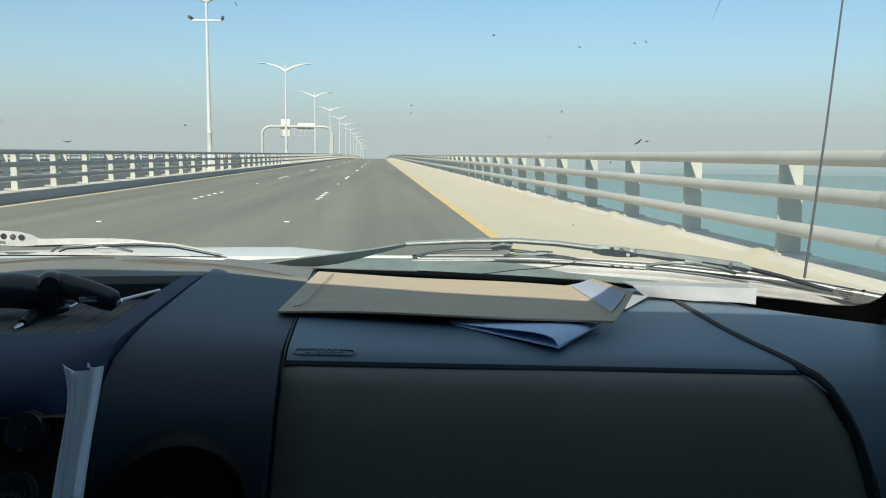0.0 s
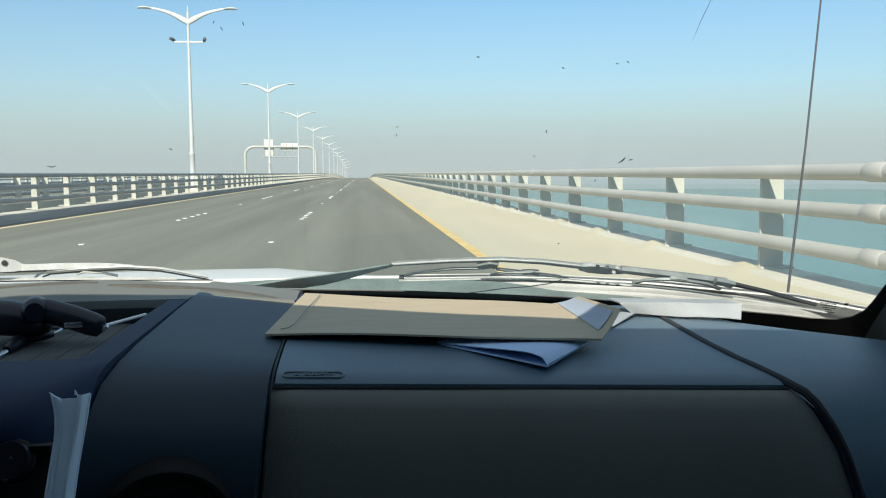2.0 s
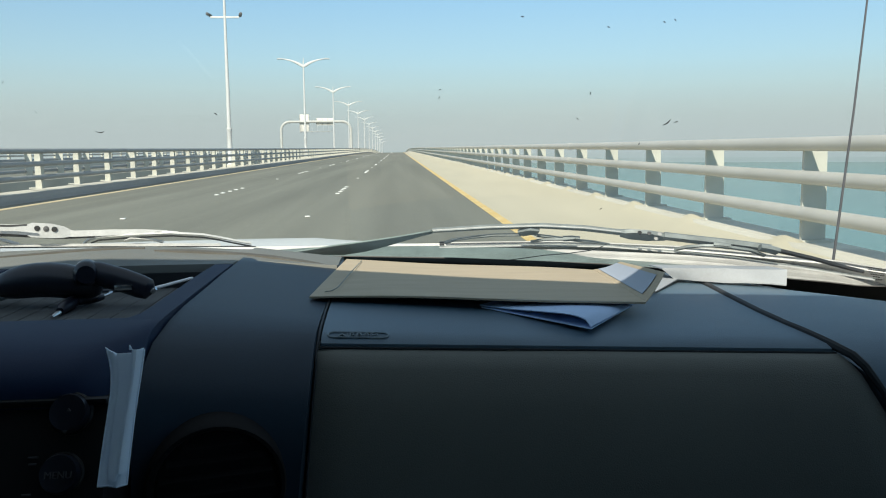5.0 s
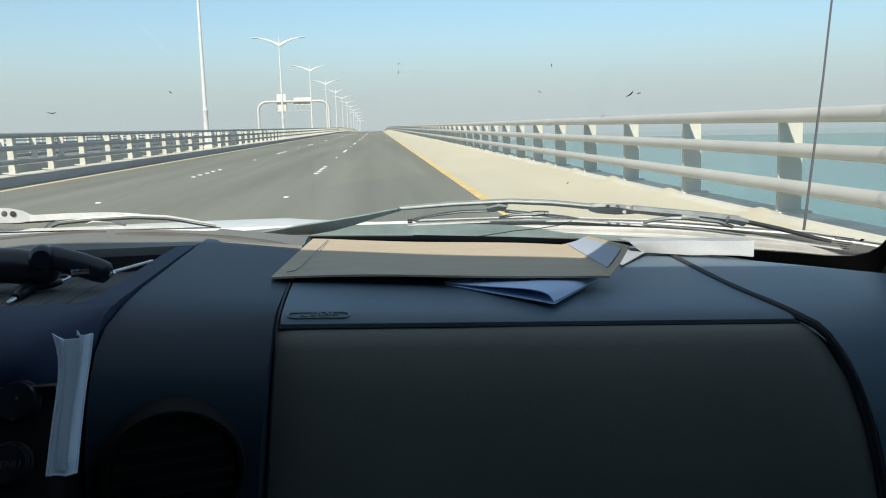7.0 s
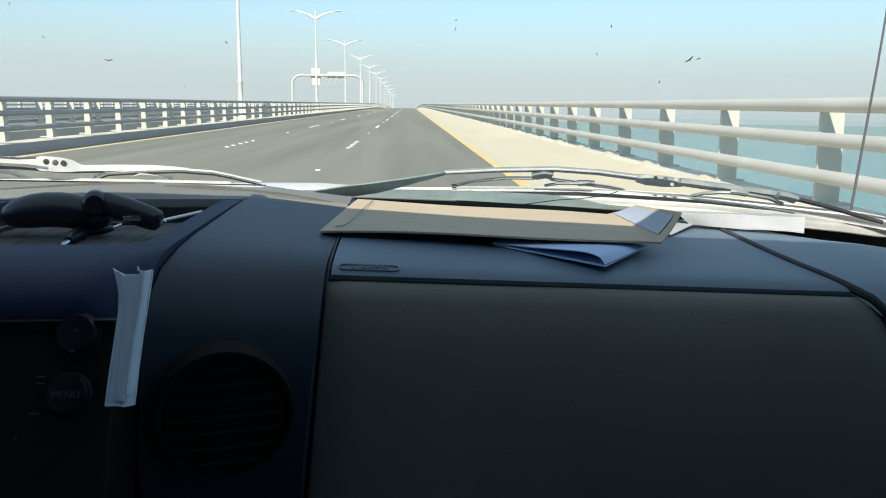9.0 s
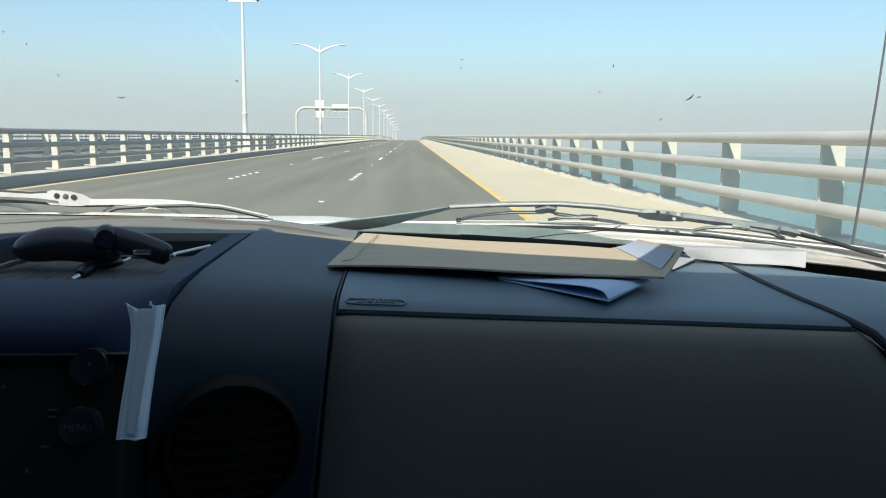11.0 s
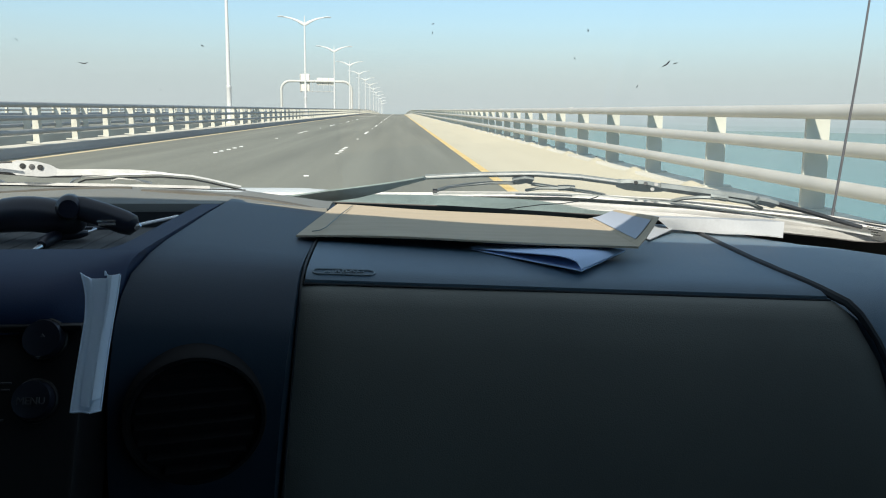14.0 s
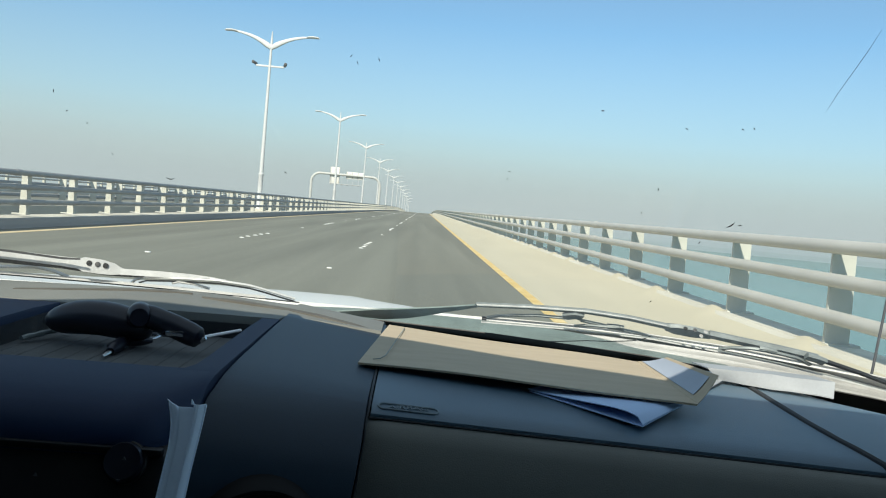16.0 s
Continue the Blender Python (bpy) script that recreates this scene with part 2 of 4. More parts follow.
def loft(loops, cap=True, bm=None):
    """Closed loops of equally many points joined into a solid."""
    bm = bm or bmesh.new()
    vs = [[bm.verts.new(p) for p in loop] for loop in loops]
    n = len(loops[0])
    for a, b in zip(vs, vs[1:]):
        for i in range(n):
            bm.faces.new((a[i], a[(i + 1) % n], b[(i + 1) % n], b[i]))
    if cap:
        bm.faces.new(vs[0])
        bm.faces.new(vs[-1][::-1])
    return bm


def slab(grid, thick, down=Vector((0, 0, -1)), bm=None):
    """A sheet given by a grid of points, with thickness along down."""
    bm = bm or bmesh.new()
    top = [[bm.verts.new(p) for p in row] for row in grid]
    low = [[bm.verts.new(Vector(p) + down * thick) for p in row] for row in grid]
    r, c = len(grid), len(grid[0])
    for i in range(r - 1):
        for j in range(c - 1):
            bm.faces.new((top[i][j], top[i][j + 1], top[i + 1][j + 1], top[i + 1][j]))
            bm.faces.new((low[i][j], low[i + 1][j], low[i + 1][j + 1], low[i][j + 1]))
    rim = [(0, j) for j in range(c)] + [(i, c - 1) for i in range(1, r)] + [(r - 1, j) for j in range(c - 2, -1, -1)] + [(i, 0) for i in range(r - 2, 0, -1)]
    for (a, b), (d, e) in zip(rim, rim[1:] + rim[:1]):
        bm.faces.new((top[a][b], low[a][b], low[d][e], top[d][e]))
    return bm


def box(x0, x1, y0, y1, z0, z1, bevel=0.0, bm=None):
    bm = bm or bmesh.new()
    got = bmesh.ops.create_cube(bm, size=1.0)
    for v in got["verts"]:
        v.co = Vector((x0 + (v.co.x + 0.5) * (x1 - x0), y0 + (v.co.y + 0.5) * (y1 - y0), z0 + (v.co.z + 0.5) * (z1 - z0)))
    if bevel:
        edges = list({e for v in got["verts"] for e in v.link_edges})
        bmesh.ops.bevel(bm, geom=edges, offset=bevel, segments=2, affect="EDGES", profile=0.5)
    return bm


def tube(points, radius, sides=10, bm=None, squash=1.0):
    """A round bar along points; radius may be a list."""
    pts = [Vector(p) for p in points]
    rad = radius if isinstance(radius, (list, tuple)) else [radius] * len(pts)
    loops, side = [], None
    for i, p in enumerate(pts):
        way = (pts[min(i + 1, len(pts) - 1)] - pts[max(i - 1, 0)]).normalized()
        if side is None:
            side = way.cross(Vector((0, 0, 1)))
            side = (side if side.length > 0.1 else way.cross(Vector((0, 1, 0)))).normalized()
        side = (side - way * side.dot(way)).normalized()
        up = side.cross(way)
        loops.append([p + (side * math.cos(a) + up * math.sin(a) * squash) * rad[i] for a in (2 * math.pi * k / sides for k in range(sides))])
    return loft(loops, bm=bm)


def disc(centre, axis, profile, sides=32, bm=None, cap=True):
    """A turned solid: profile of (radius, height) along axis."""
    axis = Vector(axis).normalized()
    s = axis.cross(Vector((0, 0, 1)))
    s = (s if s.length > 0.1 else axis.cross(Vector((1, 0, 0)))).normalized()
    u = s.cross(axis)
    c = Vector(centre)
    return loft([[c + axis * h + (s * math.cos(a) + u * math.sin(a)) * r for a in (2 * math.pi * k / sides for k in range(sides))] for r, h in profile], cap=cap, bm=bm)


def curve_at(table, v):
    """Straight-line reading of a table of (v, value)."""
    return float(np.interp(v, [a for a, _ in table], [b for _, b in table]))


def C(x, y, z):
    return Vector((x, y, z + CZ))


# =================== the bridge ===================
def drop(y):
    """The deck runs level, then falls away beyond a crest."""
    return -max(0.0, y - 225.0) ** 2 / 26000


def along(y0, y1):
    """Stations along the road, closer near the car."""
    out, y = [], y0
    while y < y1:
        out.append(y)
        y += 10
    return out + [y1]


STATIONS = along(-60.0, 760.0)


def strip(section, mat, name, y0=None, y1=None, **tags):
    """A band of closed section (x, z) laid along the road."""
    ys = STATIONS if y0 is None else along(y0, y1)
    return part(name, loft([[Vector((x, y, z + drop(y))) for x, z in section] for y in ys]), mat, smooth=False, **tags)


# lanes, shoulder and edge lines
road = strip([(-9.80, 0), (1.92, 0), (1.92, -1.4), (-9.80, -1.4)], M["asphalt"], "road", kind="structure", label="worn grey asphalt carriageway of three lanes", category="road")
shoulder = strip([(1.92, 0.002), (4.0, 0.002), (4.0, -1.4), (1.92, -1.4)], M["shoulder"], "pavement", kind="structure", label="dusty sand-coloured hard shoulder", category="shoulder")
strip([(1.85, 0.006), (2.03, 0.006), (2.03, -0.01), (1.85, -0.01)], M["yellow"], "edge_line", kind="structure", label="faded yellow edge line beside the shoulder", category="road marking")
strip([(-9.28, 0.006), (-9.06, 0.006), (-9.06, -0.01), (-9.28, -0.01)], M["pale_yellow"], "edge_line", kind="structure", label="faded yellow edge line beside the median kerb", category="road marking")

# ceramic studs that mark the lanes, five to a group, and single markers between
stud_mesh = mesh_of("road_stud", disc((0, 0, 0), (0, 0, 1), [(0.075, -0.004), (0.075, 0.004), (0.06, 0.014), (0.03, 0.020)], 12), M["stud"])
marker_mesh = mesh_of("road_marker", box(-0.05, 0.05, -0.05, 0.05, -0.004, 0.016, 0.006), M["stud"])
for lane in (-1.79, -5.40):
    for n in range(0, 8):
        for k in range(5):
            y = 4.0 + 21.0 * n + 1.03 * k
            ob = new("road_stud", stud_mesh)
            ob.parent, ob.location = road, (lane + random.uniform(-0.02, 0.02), y, drop(y) + 0.003)
        ob = new("road_marker", marker_mesh)
        ob.parent, ob.location = road, (lane, 16.6 + 21 * n, drop(16.6 + 21 * n) + 0.003)
bm = bmesh.new()
for lane in (-1.79, -5.40):
    for n in range(8, 17):
        y = 4.0 + 21.0 * n
        for k in range(5):
            box(lane - 0.07, lane + 0.07, y + 1.03 * k - 0.07, y + 1.03 * k + 0.07, drop(y) - 0.01, drop(y) + 0.02, bm=bm)
far_studs = part("road_studs_far", bm, M["stud"], road, smooth=False, kind="stuff")

# expansion joint across the deck
part("expansion_joint", box(-9.5, 3.8, 160.0, 161.6, drop(160) - 0.1, drop(160) + 0.008), M["joint"], smooth=False, kind="structure", label="pale expansion joint across the carriageway", category="road joint")


def plinth(x_in, x_top, x_out, name, label, h=0.33, face="concrete"):
    """The low concrete kerb that carries a railing."""
    s = 1 if x_out > x_in else -1
    sec = [(x_in, -0.02), (x_in + s * 0.03, 0.10), (x_top, h - 0.02), (x_top + s * 0.02, h), (x_out - s * 0.03, h), (x_out, h - 0.03), (x_out, -1.4), (x_in, -1.4)]
    return strip(sec, M[face], name, kind="structure", label=label, category="kerb")


plinth(3.8, 4.02, 4.20, "kerb_east", "pale sandy concrete kerb under the outer railing", 0.345)
strip([(4.20, 0.30), (4.70, 0.30), (4.70, -1.4), (4.20, -1.4)], M["kerb_top"], "bridge_ledge", kind="structure", label="weathered grey concrete ledge that carries the outer railing", category="ledge")
# shaded face in dark concrete, sunlit top as a paler strip over it
plinth(-9.72, -9.80, -10.70, "kerb_median", "concrete kerb under the median railing, shade painted in as darker grey", 0.235, "kerb_shaded")
strip([(-9.83, 0.240), (-10.66, 0.240), (-10.66, 0.20), (-9.83, 0.20)], M["concrete"], "kerb_coping", kind="structure", label="pale concrete strip painting the sunlit top of the median kerb", category="kerb")


# sand drifted against the outer kerb
def sand_drift():
    rows = []
    y = -10.0
    while y < 230:
        h = noise.noise((y * 0.25, 2.0, 0.0)) * 0.5 + noise.noise((y * 0.9, 7.0, 0.0)) * 0.15
        near = (y + 22.1) / 2.8
        heap = 0.06 * math.exp(-(((near - round(near)) * 2.8 + 0.15) / 0.2) ** 2) * (1 + 0.8 * noise.noise((round(near) * 3.7, 1.0, 5.0)))
        d = drop(y)
        row = []
        for k, u in enumerate((0.0, 0.15, 0.3, 0.45, 0.58, 0.7, 0.8, 0.88, 0.95, 1.0)):
            row.append((2.1 + 1.98 * u + 0.01 * h * u, y, 0.004 + 0.335 * u ** 2.9 + d + heap * max(0, (u - 0.87) / 0.13) + 0.002 * h * u))
        row += [(4.13 + 0.02 * h, y, 0.338 + heap + d), (4.20 + 0.03 * h, y, 0.325 + d + 0.8 * heap), (4.30 + 0.05 * h, y, 0.29 + d)]
        rows.append(row)
        y += 0.2 if y < 60 else 1.0
    return slab(rows, 0.03)


part("sand_drift", sand_drift(), M["shoulder"], kind="stuff", label="cream sand drifted over the concrete kerb", category="sand")


# ---- railings ----
def post_mesh(s, paint):
    """Plate post: a tapered web square to the road, stiffened by a flange on the median side, on a base plate. s: side the web leans to."""
    bm = bmesh.new()
    if s < 0:
        box(0.0, 0.014, -0.11, 0.11, -0.03, 0.95, bm=bm)
    w = 1.0 if s > 0 else 0.74
    web = [(0.0, -0.03), (0.27 * w, -0.03), (0.262 * w, 0.45), (0.25 * w, 0.965), (0.0, 0.965)]
    loft([[Vector((s * x, y, z)) for x, z in web] for y in (-0.02, 0.02)], bm=bm)
    box(*sorted((s * -0.02, s * 0.36)), -0.09, 0.09, -0.035, -0.005, bm=bm)
    return mesh_of("post", bm, paint, smooth=False)


def railing(x, s, name, label, y0, count, pitch, paint, pipe="rail"):
    """Three round rails in front of plate posts. s: +1 with the posts on the right."""
    thing = empty(name, x, 0, 0.33, label=label, category="railing")
    for z, r in ((1.346, 0.075), (0.996, 0.073), (0.6165, 0.073)):
        bm = loft([[Vector((x + r * math.cos(a), y, z + drop(y) + r * math.sin(a))) for a in (math.pi * k / 7 for k in range(14))] for y in STATIONS])
        part("rail", bm, M[pipe], thing)
        for y in range(-8, 120, 14):
            ring = [(r + 0.001, -0.14), (r + 0.010, -0.12), (r + 0.010, 0.12), (r + 0.001, 0.14)]
            part("sleeve", disc((x, y + 0.6, z + drop(y)), (0, 1, 0), ring, 16), M[pipe], thing)
    me = post_mesh(s, paint)
    for i in range(count):
        y = y0 + pitch * i
        ob = new("post", me)
        ob.parent = thing
        ob.location = (s * 0.03, y, drop(y))
    return thing


railing(4.30, 1, "bridge_railing", "cream tubular steel railing on pale plate posts beside the sea", -22.1, 230, 2.8, M["post"])
railing(-10.0, -1, "bridge_railing", "tubular steel railing in shade-darkened grey on pale posts along the median", -20.7, 230, 2.8, M["post"], "rail_shaded")

# the other carriageway
strip([(-29.4, -0.02), (-12.9, -0.02), (-12.9, -1.4), (-29.4, -1.4)], M["asphalt"], "road", kind="structure", label="grey asphalt of the opposite carriageway", category="road")
plinth(-13.7, -13.6, -12.85, "kerb_far_median", "pale concrete kerb of the opposite carriageway")
plinth(-28.6, -28.75, -29.5, "kerb_west", "pale concrete kerb at the far edge of the bridge")
railing(-13.45, 1, "bridge_railing", "tubular railing of the opposite carriageway in shade-darkened grey", -19.6, 120, 2.8, M["post"], "rail_shaded")
railing(-28.9, -1, "bridge_railing", "pale tubular railing at the far bridge edge", -20.2, 120, 2.8, M["post"])

# sea
bm = bmesh.new()
bmesh.ops.create_grid(bm, x_segments=8, y_segments=8, size=4600)
sea = part("water", bm, M["sea"], smooth=False, kind="structure", label="calm teal sea under haze", category="sea")
sea.location = (0, 200, -11.0)

# distant dust haze painted by three glowing curtains one behind the other
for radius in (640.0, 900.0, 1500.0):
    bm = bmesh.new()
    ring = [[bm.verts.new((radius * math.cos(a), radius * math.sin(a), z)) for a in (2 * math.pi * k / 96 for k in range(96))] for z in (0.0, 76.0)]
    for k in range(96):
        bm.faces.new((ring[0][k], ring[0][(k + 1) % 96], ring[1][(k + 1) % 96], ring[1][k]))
    bank = part("backdrop", bm, M["haze"], kind="structure", label="glowing curtain that paints pale haze over the distant sea", category="haze")
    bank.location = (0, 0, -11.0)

# ---- street lamps ----


def street_lamp():
    thing = empty("street_lamp", 0, 0, 0, label="tall white twin-arm street lamp on the median", category="street lamp", group="lamps along the median")
    part("base_plinth", box(-0.45, 0.45, -0.45, 0.45, -1.2, 0.35, 0.03), M["concrete"], thing)
    part("pole", tube([(0, 0, 0.3), (0, 0, 0.34), (0, 0, 2.62), (0, 0, 2.66), (0, 0, 2.76), (0, 0, 2.80), (0, 0, 6.5), (0, 0, 12.0)], [0.2, 0.172, 0.165, 0.19, 0.19, 0.142, 0.112, 0.075], 14), M["pole"], thing)
    part("base_plate", box(-0.25, 0.25, -0.25, 0.25, 0.32, 0.37, 0.01), M["pole"], thing)
    part("finial", tube([(0, 0, 11.9), (0, 0, 12.3), (0, 0, 12.42)], [0.05, 0.04, 0.015], 8), M["pole"], thing)
    for s in (-1, 1):
        pts = [(s * 3.0 * u, 0, 11.3 + 0.95 * (1 - (1 - u) ** 2.2)) for u in (0, 0.1, 0.2, 0.35, 0.5, 0.7, 0.85, 1)]
        part("arm", tube(pts, [0.11, 0.15, 0.13, 0.10, 0.08, 0.06, 0.05, 0.05], 8, squash=1.3), M["pole"], thing)
        head = [(s * 2.3, 0, 12.19), (s * 2.42, 0, 12.24), (s * 2.75, 0, 12.27), (s * 3.1, 0, 12.25), (s * 3.22, 0, 12.22)]
        part("lamp_head", tube(head, [0.06, 0.13, 0.17, 0.15, 0.05], 10, squash=0.5), M["pole"], thing)
    return thing


def camera_bar(thing):
    """A crossbar with a small camera at each end."""
    part("crossbar", box(-0.95, 0.95, -0.05, 0.05, 10.0, 10.12, 0.01), M["pole"], thing)
    for s in (-1, 1):
        part("traffic_camera", tube([(s * 0.95 + 0.05, 0.25, 10.2), (s * 0.98, 0.2, 10.2), (s * 1.1, -0.25, 10.25), (s * 1.12, -0.3, 10.25)], [0.05, 0.11, 0.11, 0.06], 8), M["dark_metal"], thing)


lamp = street_lamp()
at = lambda n: Matrix.Translation((-11.3, 57.0 + 46.5 * n, drop(57.0 + 46.5 * n)))
for n in range(0, 13):
    if n != 0:
        copy_thing(lamp, at(n))
camera_bar(lamp)
lamp.matrix_basis = at(0)


# ---- sign gantry over the opposite carriageway, seen from behind ----
def gantry(y):
    thing = empty("sign_gantry", -20.7, y, drop(y) + 0.3, label="pale tubular sign gantry over the opposite carriageway", category="sign gantry")
    d = drop(y)
    xl, xr, zt, r = -29.6, -11.85, 8.25, 2.2
    pts = [(xr, y, d + 0.3), (xr, y, d + 3.0)] + [(xr - r + r * math.cos(a), y, d + zt - r + r * math.sin(a)) for a in (math.pi / 2 * k / 8 for k in range(9))]
    part("column", tube(pts, 0.33, 14), M["gantry"], thing)
    pts = [(xl, y, d + 0.3), (xl, y, d + 3.0)] + [(xl + r - r * math.cos(a), y, d + zt - r + r * math.sin(a)) for a in (math.pi / 2 * k / 8 for k in range(9))]
    part("column", tube(pts, 0.33, 14), M["gantry"], thing)
    part("beam", tube([(xl + r, y, d + zt), (xr - r, y, d + zt)], 0.31, 14), M["gantry"], thing)
    for x in (xl + r, -21.3, xr - r):
        part("flange", tube([(x - 0.05, y, d + zt), (x + 0.05, y, d + zt)], 0.46, 14), M["gantry"], thing)
    for x0, x1, z0, z1, k in ((-24.95, -22.45, 5.85, 10.1, 2), (-20.75, -16.15, 7.35, 9.15, 3)):
        w = (x1 - x0) / k
        for i in range(k):
            part("sign_panel", box(x0 + i * w + 0.02, x0 + (i + 1) * w - 0.02, y + 0.42, y + 0.48, d + z0, d + z1, 0.008), M["sign_back"], thing)
        for i in range(k + 1):
            xs = x0 + 0.12 + i * (x1 - x0 - 0.24) / k
            part("stiffener", box(xs - 0.05, xs + 0.05, y + 0.32, y + 0.42, d + z0 + 0.05, d + z1 - 0.05), M["stiffener"], thing, "weathered grey stiffener")
    part("walkway_rail", tube([(-24.9, y + 0.1, d + 5.8), (-16.0, y + 0.1, d + 5.8)], 0.05, 8), M["gantry"], thing)
    for i in range(7):
        x = -24.6 + i * 1.42
        part("hanger", tube([(x, y + 0.1, d + 5.8), (x, y + 0.1, d + 8.0)], 0.025, 6), M["gantry"], thing)
        part("sign_light", box(x - 0.18, x + 0.18, y - 0.1, y + 0.25, d + 5.55, d + 5.72, 0.03), M["dark_metal"], thing)
    return thing


gantry(215.0)

# =================== the car ===================
def glass_y(x, z):
    return 1.32 - 0.25 * (x + 0.25) ** 2 - (z - 1.105) / 0.585


def G(x, z, out=0.0):
    """A point on the windscreen in cabin coordinates; out: metres outside it."""
    return C(x, glass_y(x, z), z) + Vector((0, 0.505, 0.863)) * out


car = empty("car", -0.25, 0.6, 0.0, label="white car around a dark dashboard, seen from inside", category="car")

# windscreen
rows = [[G(-1.05 + 1.85 * j / 40, 1.06 + 0.56 * i / 12) for j in range(41)] for i in range(13)]
bm = bmesh.new()
vs = [[bm.verts.new(p) for p in r] for r in rows]
for i in range(12):
    for j in range(40):
        bm.faces.new((vs[i][j], vs[i][j + 1], vs[i + 1][j + 1], vs[i + 1][j]))
screen = part("windscreen", bm, M["glass"], car, "clear laminated windscreen with insect marks")
if screen.data.polygons[0].normal.y > 0:
    screen.data.flip_normals()
screen.visible_shadow = False


# black ceramic border along the foot of the screen and round its lower corner
def border():
    edge = [(-1.0, 1.135), (-0.5, 1.137), (-0.19, 1.130), (-0.126, 1.127), (-0.054, 1.125), (0.103, 1.1205), (0.312, 1.1115), (0.50, 1.096), (0.555, 1.0925), (0.603, 1.089), (0.64, 1.085), (0.67, 1.085), (0.683, 1.091), (0.685, 1.103), (0.680, 1.118), (0.667, 1.147), (0.657, 1.17), (0.649, 1.189), (0.60, 1.30), (0.545, 1.42), (0.48, 1.56)]
    outer = [(-1.0, 1.06), (-0.5, 1.06), (-0.19, 1.06), (-0.126, 1.06), (-0.054, 1.06), (0.103, 1.055), (0.312, 1.05), (0.50, 1.04), (0.565, 1.04), (0.61, 1.04), (0.658, 1.035), (0.70, 1.03), (0.74, 1.035), (0.75, 1.055), (0.74, 1.08), (0.72, 1.115), (0.707, 1.15), (0.695, 1.18), (0.65, 1.30), (0.60, 1.42), (0.53, 1.56)]
    return slab([[G(x, z, -0.002) for x, z in edge], [G(x, z, -0.002) for x, z in outer]], 0.0015, Vector((0, -0.5, -0.86)))


part("screen_border", border(), M["frit"], car, "black ceramic glass border")


# roof, pillars, doors and unseen rear that close the cabin and cut its light
HEADER = lambda x: 0.606 - 0.38 * min(0.42, max(0.0, abs(x + 0.42) - 0.12))


def roof_rows():
    rows = []
    for i in range(9):
        u = i / 8
        row = []
        for j in range(17):
            x = -1.0 + 1.5 * j / 16 if i == 0 else -1.05 + 1.6 * j / 16
            if i == 0:
                row.append(C(x, HEADER(x), 1.50))
            else:
                row.append(C(x, HEADER(x) * (1 - u) + 0.6 * u - 2.2 * u, 1.50 + 0.09 * math.sin(min(1, u * 2) * math.pi / 2)))
        rows.append(row)
    return rows


part("roof", slab(roof_rows(), 0.05, Vector((0, 0, 1))), M["headliner"], car, "pale headliner under the roof")
part("roof_skin", slab([[p + Vector((0, -0.035 if i == 0 else 0, 0.052)) for p in row] for i, row in enumerate(roof_rows())], 0.012, Vector((0, 0, 1))), M["car_paint"], car, "white painted roof")
part("floor_pan", box(-1.38, 0.88, -1.7, 1.35, 0.05 + CZ, 0.12 + CZ), M["bin"], car)
part("bulkhead", box(-1.38, 0.88, 1.16, 1.2, 0.12 + CZ, 0.98 + CZ), M["bin"], car)
part("rear_panel", box(-1.38, 0.88, -1.68, -1.62, 0.1 + CZ, 1.06 + CZ), M["trim"], car)
part("tailgate", box(-1.395, 0.895, -1.71, -1.684, 0.06 + CZ, 1.06 + CZ, 0.01), M["car_paint"], car, "white painted tailgate")


def leaning(y0, y1, y2, y3, inset, thick, side):
    """A panel that leans inwards from the belt line to the roof's edge."""
    low = [Vector((0.845 - inset, y, 1.06 + CZ)) for y in (y0, y1)]
    high = [Vector((0.560 - inset, y, 1.575 + CZ)) for y in (y2, y3)]
    rows = [[a.lerp(b, u) for a, b in zip(low, high)] for u in (0.0, 0.25, 0.5, 0.75, 1.0)]
    if side < 0:
        rows = [[Vector((-0.5 - p.x, p.y, p.z)) for p in row] for row in rows]
    return slab(rows, thick, Vector((-0.87 * side, 0, -0.48)))


for side, pane in ((1, "tinted"), (-1, "dark_tinted")):
    door = sorted((-0.25 + side * 1.05, -0.25 + side * 1.13))
    skin = sorted((-0.25 + side * 1.132, -0.25 + side * 1.147))
    part("door_panel", box(*door, -1.6, 0.95, 0.1 + CZ, 1.06 + CZ, 0.02), M["trim"], car)
    part("door_skin", box(*skin, -0.62, 1.30, 0.08 + CZ, 1.06 + CZ, 0.006), M["car_paint"], car, "white painted door")
    part("quarter_skin", box(*skin, -1.68, -0.63, 0.08 + CZ, 1.06 + CZ, 0.006), M["car_paint"], car, "white painted rear quarter")
    # unseen panel behind the door, added to cut light from the side
    part("side_panel", leaning(-1.62, -0.75, -1.56, -0.75, 0.0, 0.03, side), M["trim"], car)
    part("quarter_panel", leaning(-1.66, -0.74, -1.60, -0.74, -0.034, 0.012, side), M["car_paint"], car)
    part("door_glass", leaning(-0.75, 1.0, -0.75, 0.52, 0.0, 0.004, side), M[pane], car, "tinted door glass")
part("rear_panel", slab([[Vector((-1.34, -1.63, 1.06 + CZ)), Vector((0.84, -1.63, 1.06 + CZ))], [Vector((-1.06, -1.60, 1.59 + CZ)), Vector((0.56, -1.60, 1.59 + CZ))]], 0.05, Vector((0, -1, 0))), M["trim"], car)
# seats behind the eye
for x in (-0.72, 0.2):
    part("seat_back", box(x - 0.24, x + 0.24, -0.75, -0.6, 0.3 + CZ, 1.1 + CZ, 0.05), M["trim"], car)


